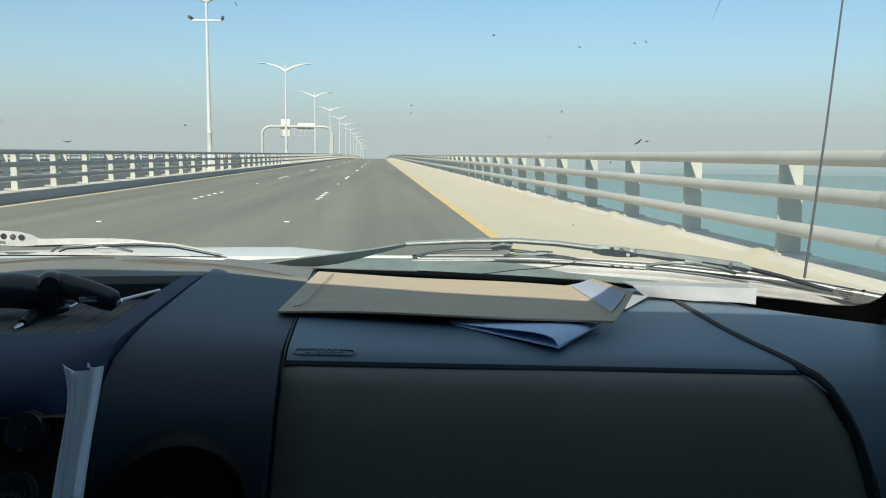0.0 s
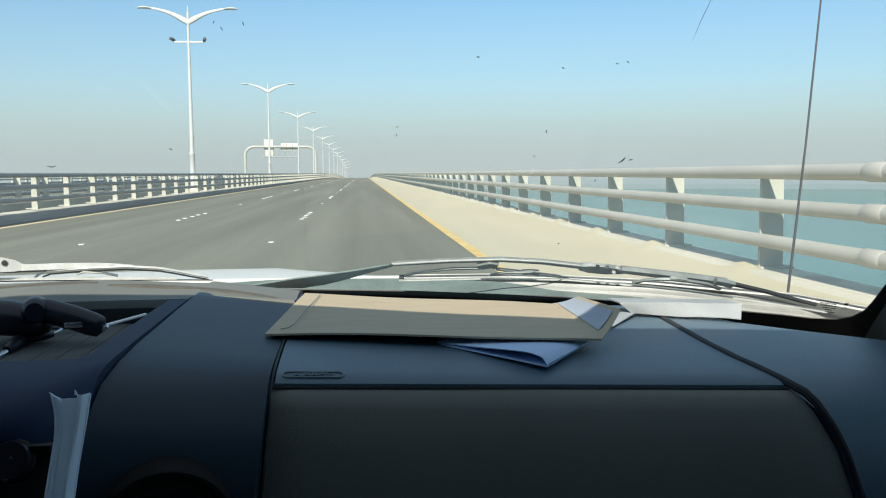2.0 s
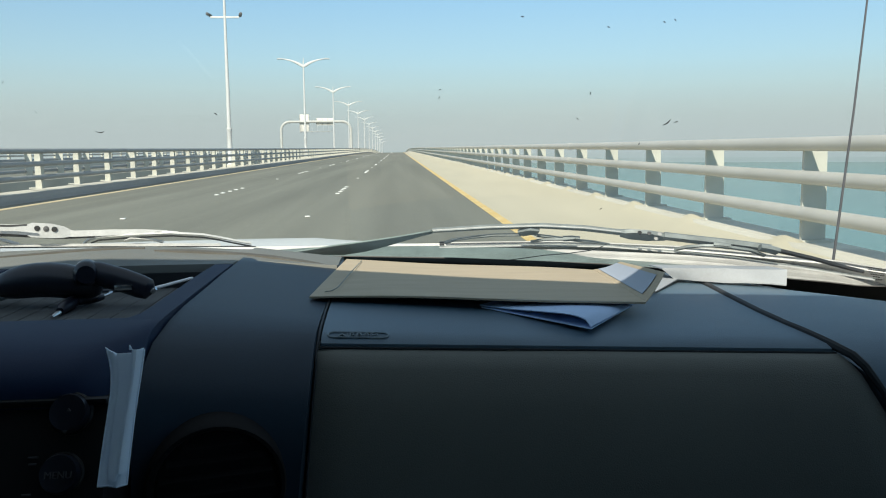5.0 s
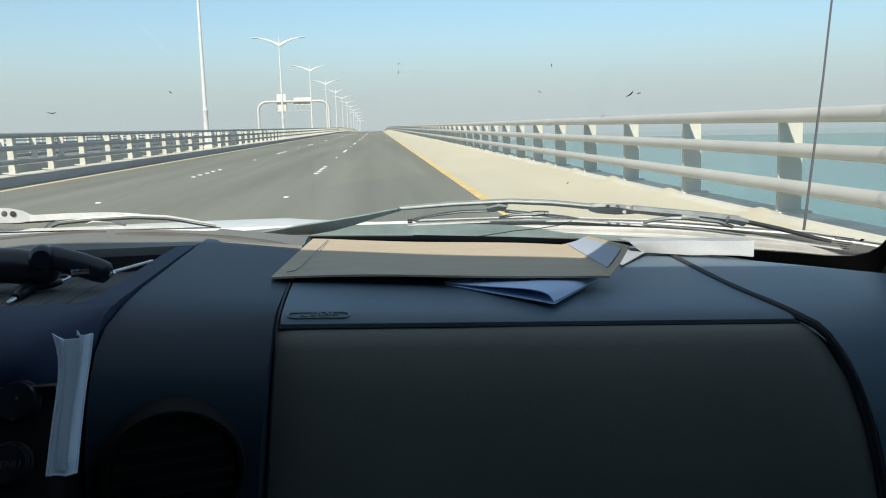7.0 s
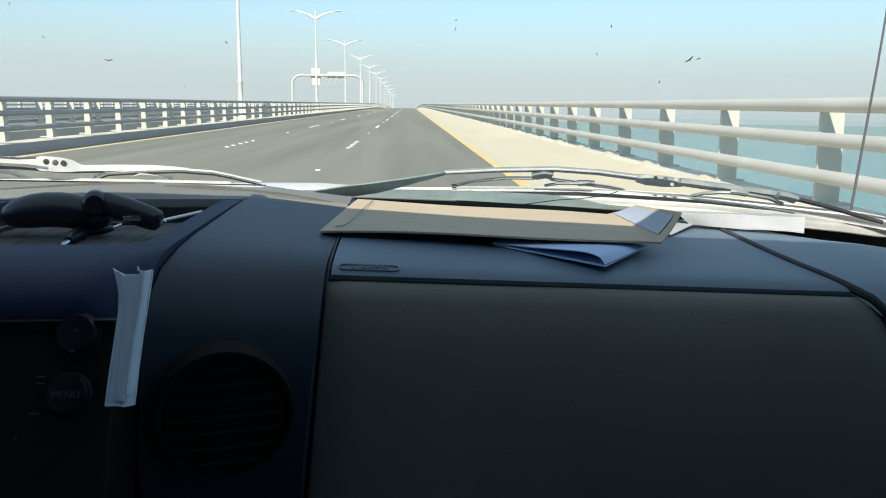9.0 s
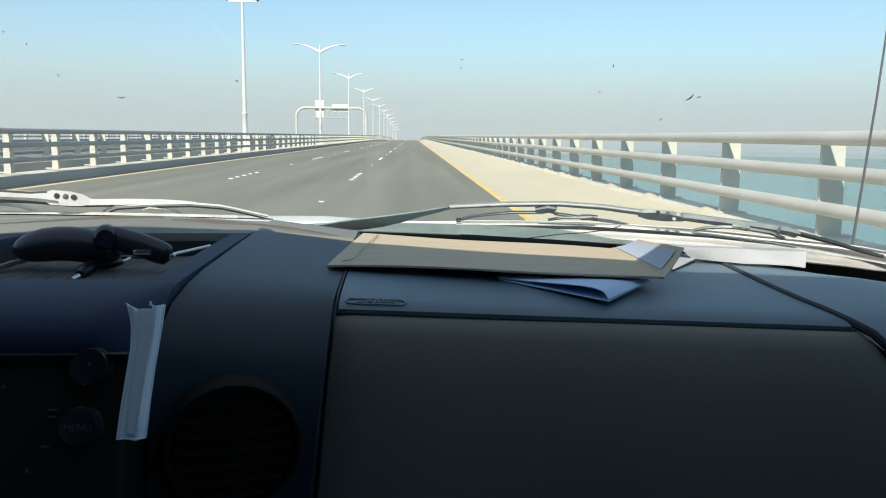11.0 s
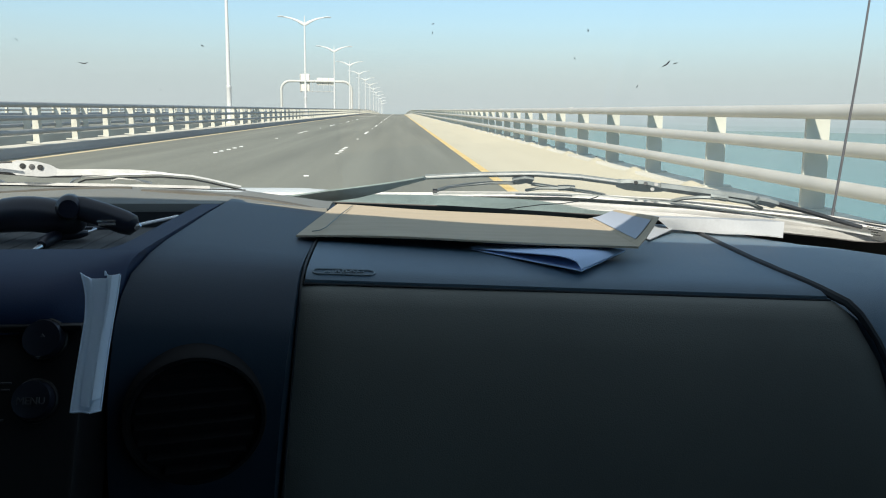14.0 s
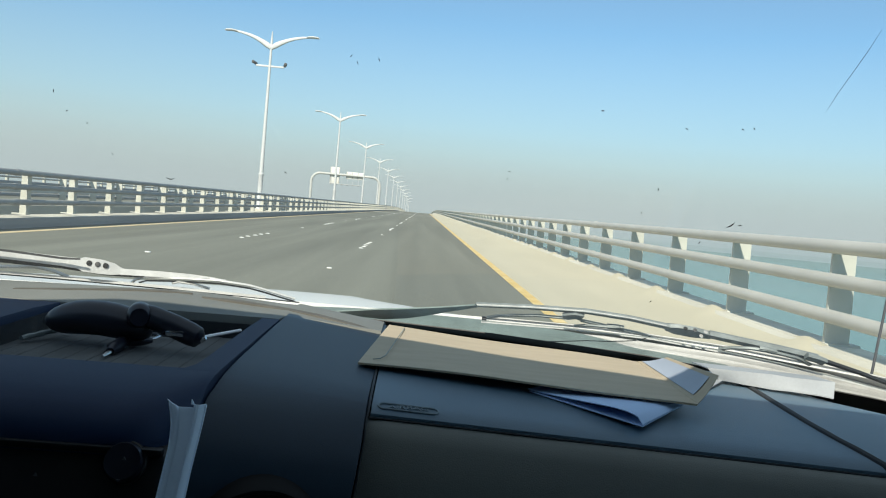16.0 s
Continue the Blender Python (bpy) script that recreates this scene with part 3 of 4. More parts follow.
def pillar(side):
    """The trimmed post beside the screen, from the dash end to the roof."""
    loops = []
    for u in (0, 0.08, 0.2, 0.4, 0.6, 0.8, 1.0):
        x = 0.732 - 0.23 * u + 0.05 * max(0, 0.15 - u)
        z = 1.03 + 0.50 * u
        gy = glass_y(x, z)
        w = 0.075 + 0.05 * max(0, 0.25 - u)
        ring = [(0.0, 0.0), (0.01, -0.05), (0.03, -0.09), (0.07, -0.12), (0.10, -0.10), (0.115, -0.03), (0.09, 0.01)]
        loops.append([C(x + a * w / 0.075, gy + b * 1.1 - 0.005, z) for a, b in ring])
    if side < 0:
        loops = [[Vector((-0.5 - p.x, p.y, p.z)) for p in lp] for lp in loops]
    return loft(loops)


part("pillar_trim", pillar(1), M["trim"], car, "grey plastic windscreen pillar trim")
part("pillar_trim", pillar(-1), M["trim"], car, "grey plastic windscreen pillar trim")


# bonnet and cowl
REAR = [(-1.2, 1.105), (-0.85, 1.117), (-0.1, 1.119), (0.15, 1.124), (0.28, 1.1265), (0.46, 1.1205), (0.645, 1.106), (0.757, 1.087), (0.86, 1.06)]


def bonnet():
    rows = []
    for i in range(21):
        d = 1.0 * (i / 20) ** 1.3
        row = []
        for j in range(49):
            x = -1.25 + 2.1 * j / 48
            fall = curve_at([(-1.25, 0.25), (-0.85, 0.06), (-0.15, 0.06), (0.0, 0.09), (0.13, 0.16), (0.3, 0.34), (0.85, 0.5)], x)
            row.append(C(x, 1.45 - 0.2 * (x + 0.42) ** 2 + d, curve_at(REAR, x) - fall * d - 0.06 * d * d))
        rows.append(row)
    return slab(rows, 0.006)


part("bonnet", bonnet(), M["car_paint"], car, "glossy white bonnet in the sun")


def cowl_rows(x0, x1, n, lift, y0, y1, steps, rib, taper=False):
    """Ribbed strip between the foot of the glass and the bonnet's rear edge."""
    rows = []
    for i in range(steps + 1):
        u = y0 + (y1 - y0) * i / steps
        row = []
        for j in range(n + 1):
            x = x0 + (x1 - x0) * j / n
            uu = y0 + (u - y0) * (0.25 + 0.75 * min(1, max(0, (x - 0.05) / 0.28))) if taper else u
            foot = curve_at([(-1.2, 1.10), (-0.05, 1.095), (0.3, 1.083), (0.5, 1.070), (0.65, 1.050), (0.85, 1.01)], x)
            near = glass_y(x, foot) + 0.012
            far = max(1.45 - 0.2 * (x + 0.42) ** 2 - 0.004, near + 0.02)
            row.append(C(x, near + (far - near) * uu, foot + (curve_at(REAR, x) - 0.012 - foot) * uu + lift + (rib if i % 2 else 0.0)))
        rows.append(row)
    return rows


part("cowl_panel", slab(cowl_rows(-1.15, 0.84, 50, -0.006, 0.0, 1.0, 6, 0.0), 0.012), M["cowl_dark"], car, "dull grey-green cowl panel below the screen")
for k, (u0, u1) in enumerate(((0.02, 0.10), (0.20, 0.30), (0.42, 0.52), (0.64, 0.74), (0.86, 0.94))):
    part("cowl_rib", slab(cowl_rows((0.36, 0.31, 0.25, 0.17, 0.08)[k], 0.84, 30, 0.003, u0, u1, 4, 0.0006, True), 0.008), M["cowl"], car)

part("bonnet_seal", tube([C(x, 1.447 - 0.2 * (x + 0.42) ** 2, curve_at(REAR, x) + 0.0005) for x in [0.10 + 0.70 * k / 24 for k in range(25)]], 0.0014, 8), M["cowl"], car, "grey rubber bonnet seal")

# raised leaf screen at the foot of the glass
def cowl_lip():
    rows = []
    for i in range(5):
        u = i / 4
        row = []
        for j in range(33):
            x = -0.19 + 0.64 * j / 32
            near = glass_y(x, 1.09) + 0.014
            top = curve_at([(-0.19, 1.114), (-0.1, 1.119), (0.1, 1.1205), (0.24, 1.1165), (0.33, 1.105), (0.45, 1.096), (0.61, 1.090)], x)
            row.append(C(x, near + (1.435 - 0.2 * (x + 0.42) ** 2 - near) * u, 1.094 + (top - 1.094) * u ** 0.8))
        rows.append(row)
    return slab(rows, 0.008)


part("cowl_lip", cowl_lip(), M["cowl_dark"], car, "grey-green leaf screen lip")

# wings, nose and wheels under the bonnet
for x_in, x_out in ((0.82, 0.87), (-1.22, -1.27)):
    loops = []
    for k in range(11):
        d = k / 10
        x = x_in if x_in > 0 else -1.2
        fall = 0.5 if x_in > 0 else 0.22
        top = curve_at(REAR, x) - fall * d - 0.06 * d * d - 0.012
        y = 1.45 - 0.2 * (x + 0.42) ** 2 + d
        loops.append([C(x_in, y, top), C(x_out, y, top - 0.02), C(x_out, y, 0.32 if 0.2 < d < 0.85 else 0.1), C(x_in, y, 0.32 if 0.2 < d < 0.85 else 0.1)])
    part("wing", loft(loops), M["car_paint"], car)
part("nose_panel", box(-1.24, 0.84, 2.05, 2.1, 0.05 + CZ, 0.48 + CZ, 0.02), M["car_paint"], car)
for x, y in ((-1.17, 1.68), (0.77, 1.68), (-1.17, -1.05), (0.77, -1.05)):
    wheel = part("wheel", disc((x, y, 0.475), (1, 0, 0), [(0.05, -0.10), (0.20, -0.10), (0.205, -0.06), (0.205, 0.06), (0.20, 0.10), (0.05, 0.10)], 28), M["chrome"], car, "steel wheel")
    part("tyre", disc((x, y, 0.475), (1, 0, 0), [(0.20, -0.10), (0.27, -0.115), (0.305, -0.09), (0.315, -0.05), (0.315, 0.05), (0.305, 0.09), (0.27, 0.115), (0.20, 0.10), (0.20, -0.10)], 36, cap=False), M["rubber"], wheel)

# antenna on the wing
ant = empty("antenna", 0.86, 1.62, 0.9 + CZ, label="thin black whip antenna on the wing", category="antenna")
part("mast", tube([C(0.845, 1.6, 0.86), C(0.851, 1.6, 1.04), C(0.878, 1.6, 1.33), C(0.91, 1.6, 1.75)], [0.004, 0.0027, 0.0021, 0.0015], 8), M["antenna"], ant)
part("ferrule", tube([C(0.844, 1.6, 0.85), C(0.846, 1.6, 0.90)], [0.014, 0.008], 10), M["rubber"], ant)


# ---- wipers ----
EYE = C(0.02, 0.1, 1.285)  # where a passenger sits


def bar(points, width, high, lift, mat, name, thing, label="", upright=False):
    """A flat strip lying over the glass along points (x, z)."""
    loops = []
    n = len(points)
    for i, (x, z) in enumerate(points):
        a, b = points[max(i - 1, 0)], points[min(i + 1, n - 1)]
        w = 0.75 * (width[i] if isinstance(width, (list, tuple)) else width)
        way = (G(*b) - G(*a)).normalized()
        nrm = Vector((0, 0.505, 0.863))
        side = way.cross(nrm).normalized()
        nrm = side.cross(way)
        if upright:
            nrm = (G(x, z) - EYE).normalized()
            side = way.cross(nrm).normalized()
        p = G(x, z)
        p = p + (p - EYE).normalized() * lift * 1.6
        loops.append([p + side * (w * s) + nrm * (0.75 * high * h) for s, h in ((-0.5, 0), (-0.5, 0.7), (-0.3, 1), (0.3, 1), (0.5, 0.7), (0.5, 0))])
    return part(name, loft(loops), mat, thing, label)


def wiper_right():
    thing = empty("windscreen_wiper", 0.35, 1.2, 1.1 + CZ, label="grey steel windscreen wiper parked low on the glass", category="wiper", group="windscreen wipers")
    bar([(0.07, 1.163), (0.14, 1.168), (0.211, 1.1705), (0.265, 1.167), (0.318, 1.160)], [0.006, 0.008, 0.009, 0.01, 0.011], 0.008, 0.022, M["wiper_metal"], "arm", thing)
    # flat plate added in place of a dark reflection at the foot of the glass
    bar([(-0.125, 1.129), (-0.09, 1.130), (-0.06, 1.132), (-0.03, 1.137), (0.0, 1.144), (0.03, 1.152), (0.07, 1.163)], [0.004, 0.030, 0.048, 0.046, 0.036, 0.022, 0.010], 0.004, 0.016, M["cowl_dark"], "deflector", thing, "flat grey-green wedge that paints a dark reflection")
    ob = bar([(0.314, 1.159), (0.327, 1.1575), (0.350, 1.1555), (0.372, 1.153)], [0.014, 0.030, 0.032, 0.014], 0.010, 0.022, M["wiper_metal"], "bracket", thing)
    for x, z, mat in ((0.335, 1.1630, "bug"), (0.347, 1.1620, "rivet"), (0.360, 1.1610, "cowl"), (0.3595, 1.1535, "cowl")):
        part("rivet", disc(G(x, z) + (G(x, z) - EYE).normalized() * 0.026, (0, -0.75, 0.66), [(0.0028, 0), (0.0028, 0.0008), (0.0022, 0.001)], 12), M[mat], ob)
    # highlight along the arm's upper edge, laid on as a pale bar
    bar([(0.07, 1.1665), (0.14, 1.1715), (0.211, 1.174), (0.265, 1.1705), (0.312, 1.1645)], 0.0015, 0.003, 0.020, M["wiper_white"], "arm_edge", thing, "pale strip that paints the sun highlight on the arm", True)
    bar([(0.368, 1.1545), (0.41, 1.149), (0.457, 1.1435), (0.504, 1.137)], [0.013, 0.015, 0.015, 0.012], 0.011, 0.02, M["wiper_metal"], "arm_root", thing)
    bar([(0.50, 1.139), (0.56, 1.124), (0.612, 1.109), (0.632, 1.104)], [0.009, 0.007, 0.006, 0.004], 0.006, 0.014, M["rubber"], "blade_tail", thing)
    bar([(0.089, 1.1431), (0.103, 1.1489), (0.125, 1.1527), (0.154, 1.1565), (0.189, 1.1570)], 0.005, 0.005, 0.014, M["wiper_metal"], "yoke", thing)
    bar([(0.187, 1.1590), (0.200, 1.1622), (0.209, 1.1605)], 0.021, 0.008, 0.014, M["wiper_metal"], "clip", thing)
    bar([(0.209, 1.1559), (0.235, 1.1525), (0.2507, 1.1498), (0.2885, 1.1447), (0.308, 1.1403)], 0.005, 0.005, 0.013, M["wiper_metal"], "yoke", thing)
    bar([(0.2047, 1.1456), (0.222, 1.1495), (0.2507, 1.1500), (0.2607, 1.1518)], 0.005, 0.004, 0.009, M["wiper_metal"], "yoke", thing)
    bar([(0.393, 1.134), (0.405, 1.139), (0.423, 1.1415), (0.443, 1.1415), (0.483, 1.135), (0.504, 1.127)], 0.006, 0.005, 0.009, M["wiper_metal"], "yoke", thing)
    bar([(0.434, 1.1425), (0.443, 1.142), (0.455, 1.140)], 0.012, 0.007, 0.010, M["wiper_metal"], "clip", thing)
    bar([(0.49, 1.139), (0.505, 1.136), (0.515, 1.133)], 0.016, 0.009, 0.012, M["wiper_metal"], "clip", thing)
    bar([(0.0820, 1.1402), (0.0850, 1.1402), (0.0880, 1.1402)], 0.010, 0.007, 0.010, M["rubber"], "end_cap", thing)
    bar([(0.245, 1.1500), (0.2565, 1.1505), (0.266, 1.1495)], 0.013, 0.007, 0.012, M["wiper_metal"], "clip", thing)
    bar([(0.082, 1.139), (0.2, 1.1425), (0.307, 1.1415), (0.40, 1.133), (0.47, 1.125), (0.56, 1.111), (0.653, 1.095)], 0.002, 0.003, 0.002, M["wiper_metal"], "blade_rubber", thing, "", True)
    bar([(0.082, 1.1375), (0.2, 1.141), (0.307, 1.140), (0.40, 1.1315), (0.47, 1.1235), (0.56, 1.1095), (0.653, 1.0935)], 0.004, 0.003, 0.009, M["wiper_white"], "spring_strip", thing, "", True)
    return thing


def wiper_left():
    thing = empty("windscreen_wiper", -0.45, 1.2, 1.1 + CZ, label="white painted windscreen wiper with three rivet holes", category="wiper", group="windscreen wipers")
    ob = bar([(-0.62, 1.190), (-0.53, 1.186), (-0.4716, 1.1816), (-0.452, 1.1797), (-0.447, 1.1791), (-0.4252, 1.1767), (-0.412, 1.1743), (-0.404, 1.1720), (-0.398, 1.1710)], [0.015, 0.016, 0.017, 0.019, 0.026, 0.026, 0.021, 0.012, 0.010], 0.006, 0.02, M["wiper_white"], "bracket", thing, "white painted bracket", True)
    for (x, z), mat in zip(((-0.4385, 1.1814), (-0.4286, 1.1802), (-0.4193, 1.1791)), ("bug", "rivet", "bug")):
        way = (G(x, z) - EYE).normalized()
        part("rivet", disc(EYE + way * ((G(x, 1.1767 - 0.11 * (x + 0.4252)) - EYE).length + 0.0315), -way, [(0.0037, -0.001), (0.0037, 0.0004), (0.003, 0.0007)], 14), M[mat], ob)
    bar([(-0.4089, 1.1712), (-0.3556, 1.1716), (-0.3129, 1.1715), (-0.2813, 1.1701)], [0.011, 0.011, 0.009, 0.006], 0.006, 0.019, M["wiper_white"], "arm", thing, "", True)
    bar([(-0.62, 1.181), (-0.4779, 1.1735), (-0.4538, 1.1702), (-0.4264, 1.1664), (-0.3949, 1.1661), (-0.3438, 1.1678), (-0.2849, 1.1695)], [0.009, 0.008, 0.007, 0.007, 0.006, 0.005, 0.003], 0.004, 0.017, M["rubber"], "lower_flange", thing, "", True)
    bar([(-0.62, 1.196), (-0.53, 1.192), (-0.4682, 1.1862), (-0.4463, 1.1868)], [0.004, 0.004, 0.004, 0.003], 0.004, 0.017, M["rubber"], "arm_edge", thing, "", True)
    bar([(-0.56, 1.165), (-0.514, 1.168), (-0.495, 1.163), (-0.482, 1.155)], 0.005, 0.005, 0.012, M["strip"], "yoke", thing)
    bar([(-0.401, 1.153), (-0.392, 1.159), (-0.377, 1.163), (-0.33, 1.166), (-0.279, 1.167), (-0.239, 1.163), (-0.22, 1.158), (-0.201, 1.152), (-0.18, 1.146)], 0.004, 0.004, 0.012, M["strip"], "yoke", thing)
    # dark bar added below the yoke to paint its shaded underside
    bar([(-0.39, 1.1550), (-0.377, 1.1595), (-0.33, 1.1625), (-0.279, 1.1635), (-0.239, 1.1595), (-0.22, 1.1545), (-0.201, 1.1485), (-0.18, 1.1425)], 0.003, 0.003, 0.012, M["rubber"], "yoke_underside", thing, "", True)
    bar([(-0.345, 1.157), (-0.335, 1.160), (-0.315, 1.158), (-0.297, 1.152)], 0.004, 0.004, 0.008, M["strip"], "yoke", thing)
    bar([(-0.29, 1.1675), (-0.279, 1.167), (-0.27, 1.166)], 0.007, 0.005, 0.013, M["strip"], "clip", thing)
    bar([(-0.66, 1.157), (-0.5, 1.1515), (-0.4, 1.148), (-0.3, 1.145), (-0.2, 1.142), (-0.175, 1.141)], 0.002, 0.002, 0.001, M["rubber"], "blade_rubber", thing)
    bar([(-0.66, 1.161), (-0.4932, 1.1557), (-0.4115, 1.1526), (-0.3219, 1.1498), (-0.2215, 1.1463)], 0.005, 0.002, 0.003, M["wiper_white"], "spring_strip", thing, "", True)
    return thing


wiper_right()
wiper_left()
lead = empty("washer_hose", 0.24, 1.25, 1.1 + CZ, label="thin black washer hose drooping below the wiper", category="hose")
part("hose", tube([G(x, z, 0.004) for x, z in ((0.305, 1.139), (0.300, 1.1335), (0.288, 1.1275), (0.26, 1.1215), (0.2315, 1.1182), (0.195, 1.1105), (0.17, 1.106))], 0.0007, 6), M["rubber"], lead)

# ---- dashboard ----
dash = empty("dashboard", 0.0, 0.95, 0.9 + CZ, label="dark blue-grey moulded dashboard with open bin and round vent", category="dashboard")
TILT = [(-1.0, 0.0), (-0.05, -0.001), (0.40, -0.0200), (0.52, -0.027), (0.66, -0.047), (0.85, -0.09)]


def far_edge(x):
    return glass_y(x, 1.10) - 0.012


def profile_piece(x0, x1, top, base, nx, tilt=True, xl=None, shift=None, round_end=0.003, xr=None):
    """A moulded piece: an upper outline of (y, z) from far to near, closed below, carried from x0 to x1."""
    loops = []
    us = [0, 0.002] + [i / nx for i in range(1, nx)] + [0.998, 1]
    for u in us:
        inset = round_end if u in (0, 1) else 0.0
        loop = []
        for k, (y, z) in enumerate(top):
            a = xl(y, z) if xl else x0
            b = xr(y) if xr else x1
            x = a + (b - a) * u
            yy = min(y, far_edge(x)) if k < 2 else y
            dz = (curve_at(TILT, x) - (0.5 * max(0, x - 0.45) * max(0, (yy - 1.04) / 0.2))) if tilt else 0.0
            dy = shift(x, z) if shift else 0.0
            loop.append(C(x, yy + dy + (inset if y < 0.8 and z < 1.1 else 0), z + dz - (inset if not (y < 0.8 and z < 1.1) else 0)))
        for y, z in base:
            x = (xl(y, z) if xl else x0)
            x = x + (x1 - x) * u
            loop.append(C(x, min(y, far_edge(x)), z + (curve_at(TILT, x) if tilt else 0.0)))
        loops.append(loop)
    return loft(loops)


SEAM = lambda y: curve_at([(0.745, 0.411), (0.78, 0.4045), (0.80, 0.396), (0.845, 0.386), (0.9, 0.3825), (0.966, 0.386), (1.05, 0.394), (1.2, 0.410)], y)
AIRBAG = [(1.30, 1.112), (1.2, 1.119), (1.1, 1.126), (1.0, 1.129), (0.92, 1.130), (0.86, 1.129), (0.82, 1.127), (0.797, 1.125), (0.784, 1.1222), (0.7785, 1.1190), (0.7785, 1.1165)]
part("airbag_cover", profile_piece(-0.0455, 0.381, AIRBAG, [(0.79, 1.07), (1.25, 1.05)], 24, xr=lambda y: SEAM(y) - 0.0045), M["pad"], dash, "smooth blue-grey airbag cover")

# glovebox face with its curved outer edge
EDGE = [(0.70, 0.473), (0.91, 0.469), (0.966, 0.463), (1.020, 0.452), (1.052, 0.444), (1.083, 0.431), (1.104, 0.418), (1.117, 0.407), (1.2, 0.398)]
FACE = [(1.1148, 0.7785), (1.111, 0.770), (1.101, 0.7625), (1.07, 0.753), (1.03, 0.748), (1.00, 0.745), (0.95, 0.742), (0.88, 0.742), (0.80, 0.746), (0.70, 0.755)]
rows = []
for z, y in FACE:
    xr, xl = curve_at(EDGE, z) - 0.004, -0.048 - 0.10 * max(0.0, 1.1 - z)
    row = []
    for j in range(31):
        u = j / 30
        x = xl + (xr - xl) * u
        inset = 0.004 if j in (0, 30) else 0.0
        row.append(C(x, y + inset - 0.012 * max(0, (x - 0.1)) ** 1.0 * 2, z + curve_at(TILT, min(x, 0.40))))
    rows.append(row)
part("glovebox_face", slab(rows, 0.02, Vector((0, 1, 0))), M["face"], dash, "plain dark grey glovebox face")

# dash end towards the door
END = [(1.30, 1.112), (1.2, 1.119), (1.1, 1.126), (1.0, 1.129), (0.92, 1.128), (0.86, 1.126), (0.81, 1.121), (0.78, 1.112), (0.762, 1.098), (0.75, 1.07), (0.745, 1.03), (0.742, 0.98), (0.742, 0.90), (0.745, 0.80), (0.755, 0.70)]
part("dash_end", profile_piece(0.388, 0.82, END, [(0.9, 0.70), (1.2, 0.9)], 16, xl=lambda y, z: curve_at(EDGE, z) + 0.004 if y < 0.78 else SEAM(y) + 0.0045, shift=lambda x, z: -0.024 * (min(x, 0.5) - 0.1) * max(0.0, min(1.0, (1.122 - z) / 0.045))), M["pad"], dash, "rounded dash end beside the door")

# rubber beads in the joints
def top_z(y, x):
    return curve_at(AIRBAG[::-1], y) + curve_at(TILT, x)


def face_y(x, z):
    return curve_at([(b, c) for b, c in FACE[::-1]], z) - 0.024 * max(0, x - 0.1)


bead = [C(SEAM(y), y, top_z(y, SEAM(y)) - 0.0012) for y in (1.17, 1.1, 1.03, 0.98, 0.93, 0.89, 0.86, 0.84, 0.82, 0.80, 0.788)]
bead += [C(curve_at(EDGE, z), face_y(curve_at(EDGE, z), z) + 0.0005, z - 0.016) for z in (1.112, 1.104, 1.095, 1.083, 1.068, 1.052, 1.036, 1.02, 0.99, 0.966, 0.93, 0.88, 0.80)]
part("joint_bead", tube(bead, [0.0042] * 11 + [0.004, 0.0036, 0.0033] + [0.003] * 10, 8), M["bead"], dash)
bead = [C(-0.0470, y, curve_at(AIRBAG[::-1], y) - 0.001) for y in (1.0, 0.95, 0.9, 0.86, 0.82, 0.80, 0.785)] + [C(-0.0480 - 0.10 * max(0.0, 1.1 - z), y, z) for y, z in ((0.768, 1.113), (0.760, 1.10), (0.752, 1.08), (0.746, 1.05), (0.743, 1.0), (0.741, 0.94), (0.741, 0.86), (0.745, 0.75))]
part("joint_bead", tube(bead, [0.0012] * 7 + [0.0011] * 8, 8), M["bead"], dash)

part("joint_bead", tube([C(x, 0.7778, 1.1156 + curve_at(TILT, x)) for x in [-0.047 + 0.45 * k / 16 for k in range(17)]], 0.0009, 6), M["bead"], dash)

# dark core that shows in the joints
part("dash_core", profile_piece(-0.9, 0.8, [(1.30, 1.096), (1.1, 1.110), (0.95, 1.113), (0.83, 1.110), (0.80, 1.10), (0.775, 1.06), (0.77, 0.98), (0.772, 0.70)], [(1.1, 0.70)], 20), M["seam"], dash, "dark filler in the joints")

# padded column beside the bin, with the round vent
POD = [(1.30, 1.112), (1.255, 1.128), (1.20, 1.140), (1.12, 1.1415), (1.0, 1.1415), (0.90, 1.1405), (0.83, 1.140), (0.78, 1.1375), (0.745, 1.131), (0.718, 1.119), (0.70, 1.102), (0.690, 1.08), (0.686, 1.05), (0.690, 1.0), (0.702, 0.94), (0.722, 0.86), (0.76, 0.70)]


VENT = Vector((-0.1150, 0.681, 1.0385))
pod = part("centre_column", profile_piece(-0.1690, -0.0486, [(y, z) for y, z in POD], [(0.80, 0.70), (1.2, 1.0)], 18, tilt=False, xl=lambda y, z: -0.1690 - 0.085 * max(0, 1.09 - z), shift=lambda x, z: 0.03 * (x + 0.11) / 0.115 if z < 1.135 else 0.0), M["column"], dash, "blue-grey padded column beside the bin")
for v in pod.data.vertices:
    v.co.z -= 0.1294 * (v.co.x + 0.1690) - 0.0035 if v.co.z > 1.0 + CZ else 0.0
    v.co.x -= 0.120 * max(0.0, 1.1 + CZ - v.co.z) * max(0.0, (v.co.x + 0.1690) / 0.119)

axis = Vector((0.25, -1.0, -0.06)).normalized()
vent = part("air_vent", disc(C(*VENT), axis, [(0.0500, -0.02), (0.0500, 0.007), (0.0485, 0.010), (0.0460, 0.010), (0.0435, 0.005), (0.042, -0.01)], 40, cap=False), M["seam"], dash, "round black air vent")
part("vent_cup", disc(C(*VENT), axis, [(0.047, -0.004), (0.047, 0.0045)], 32), M["seam"], vent)
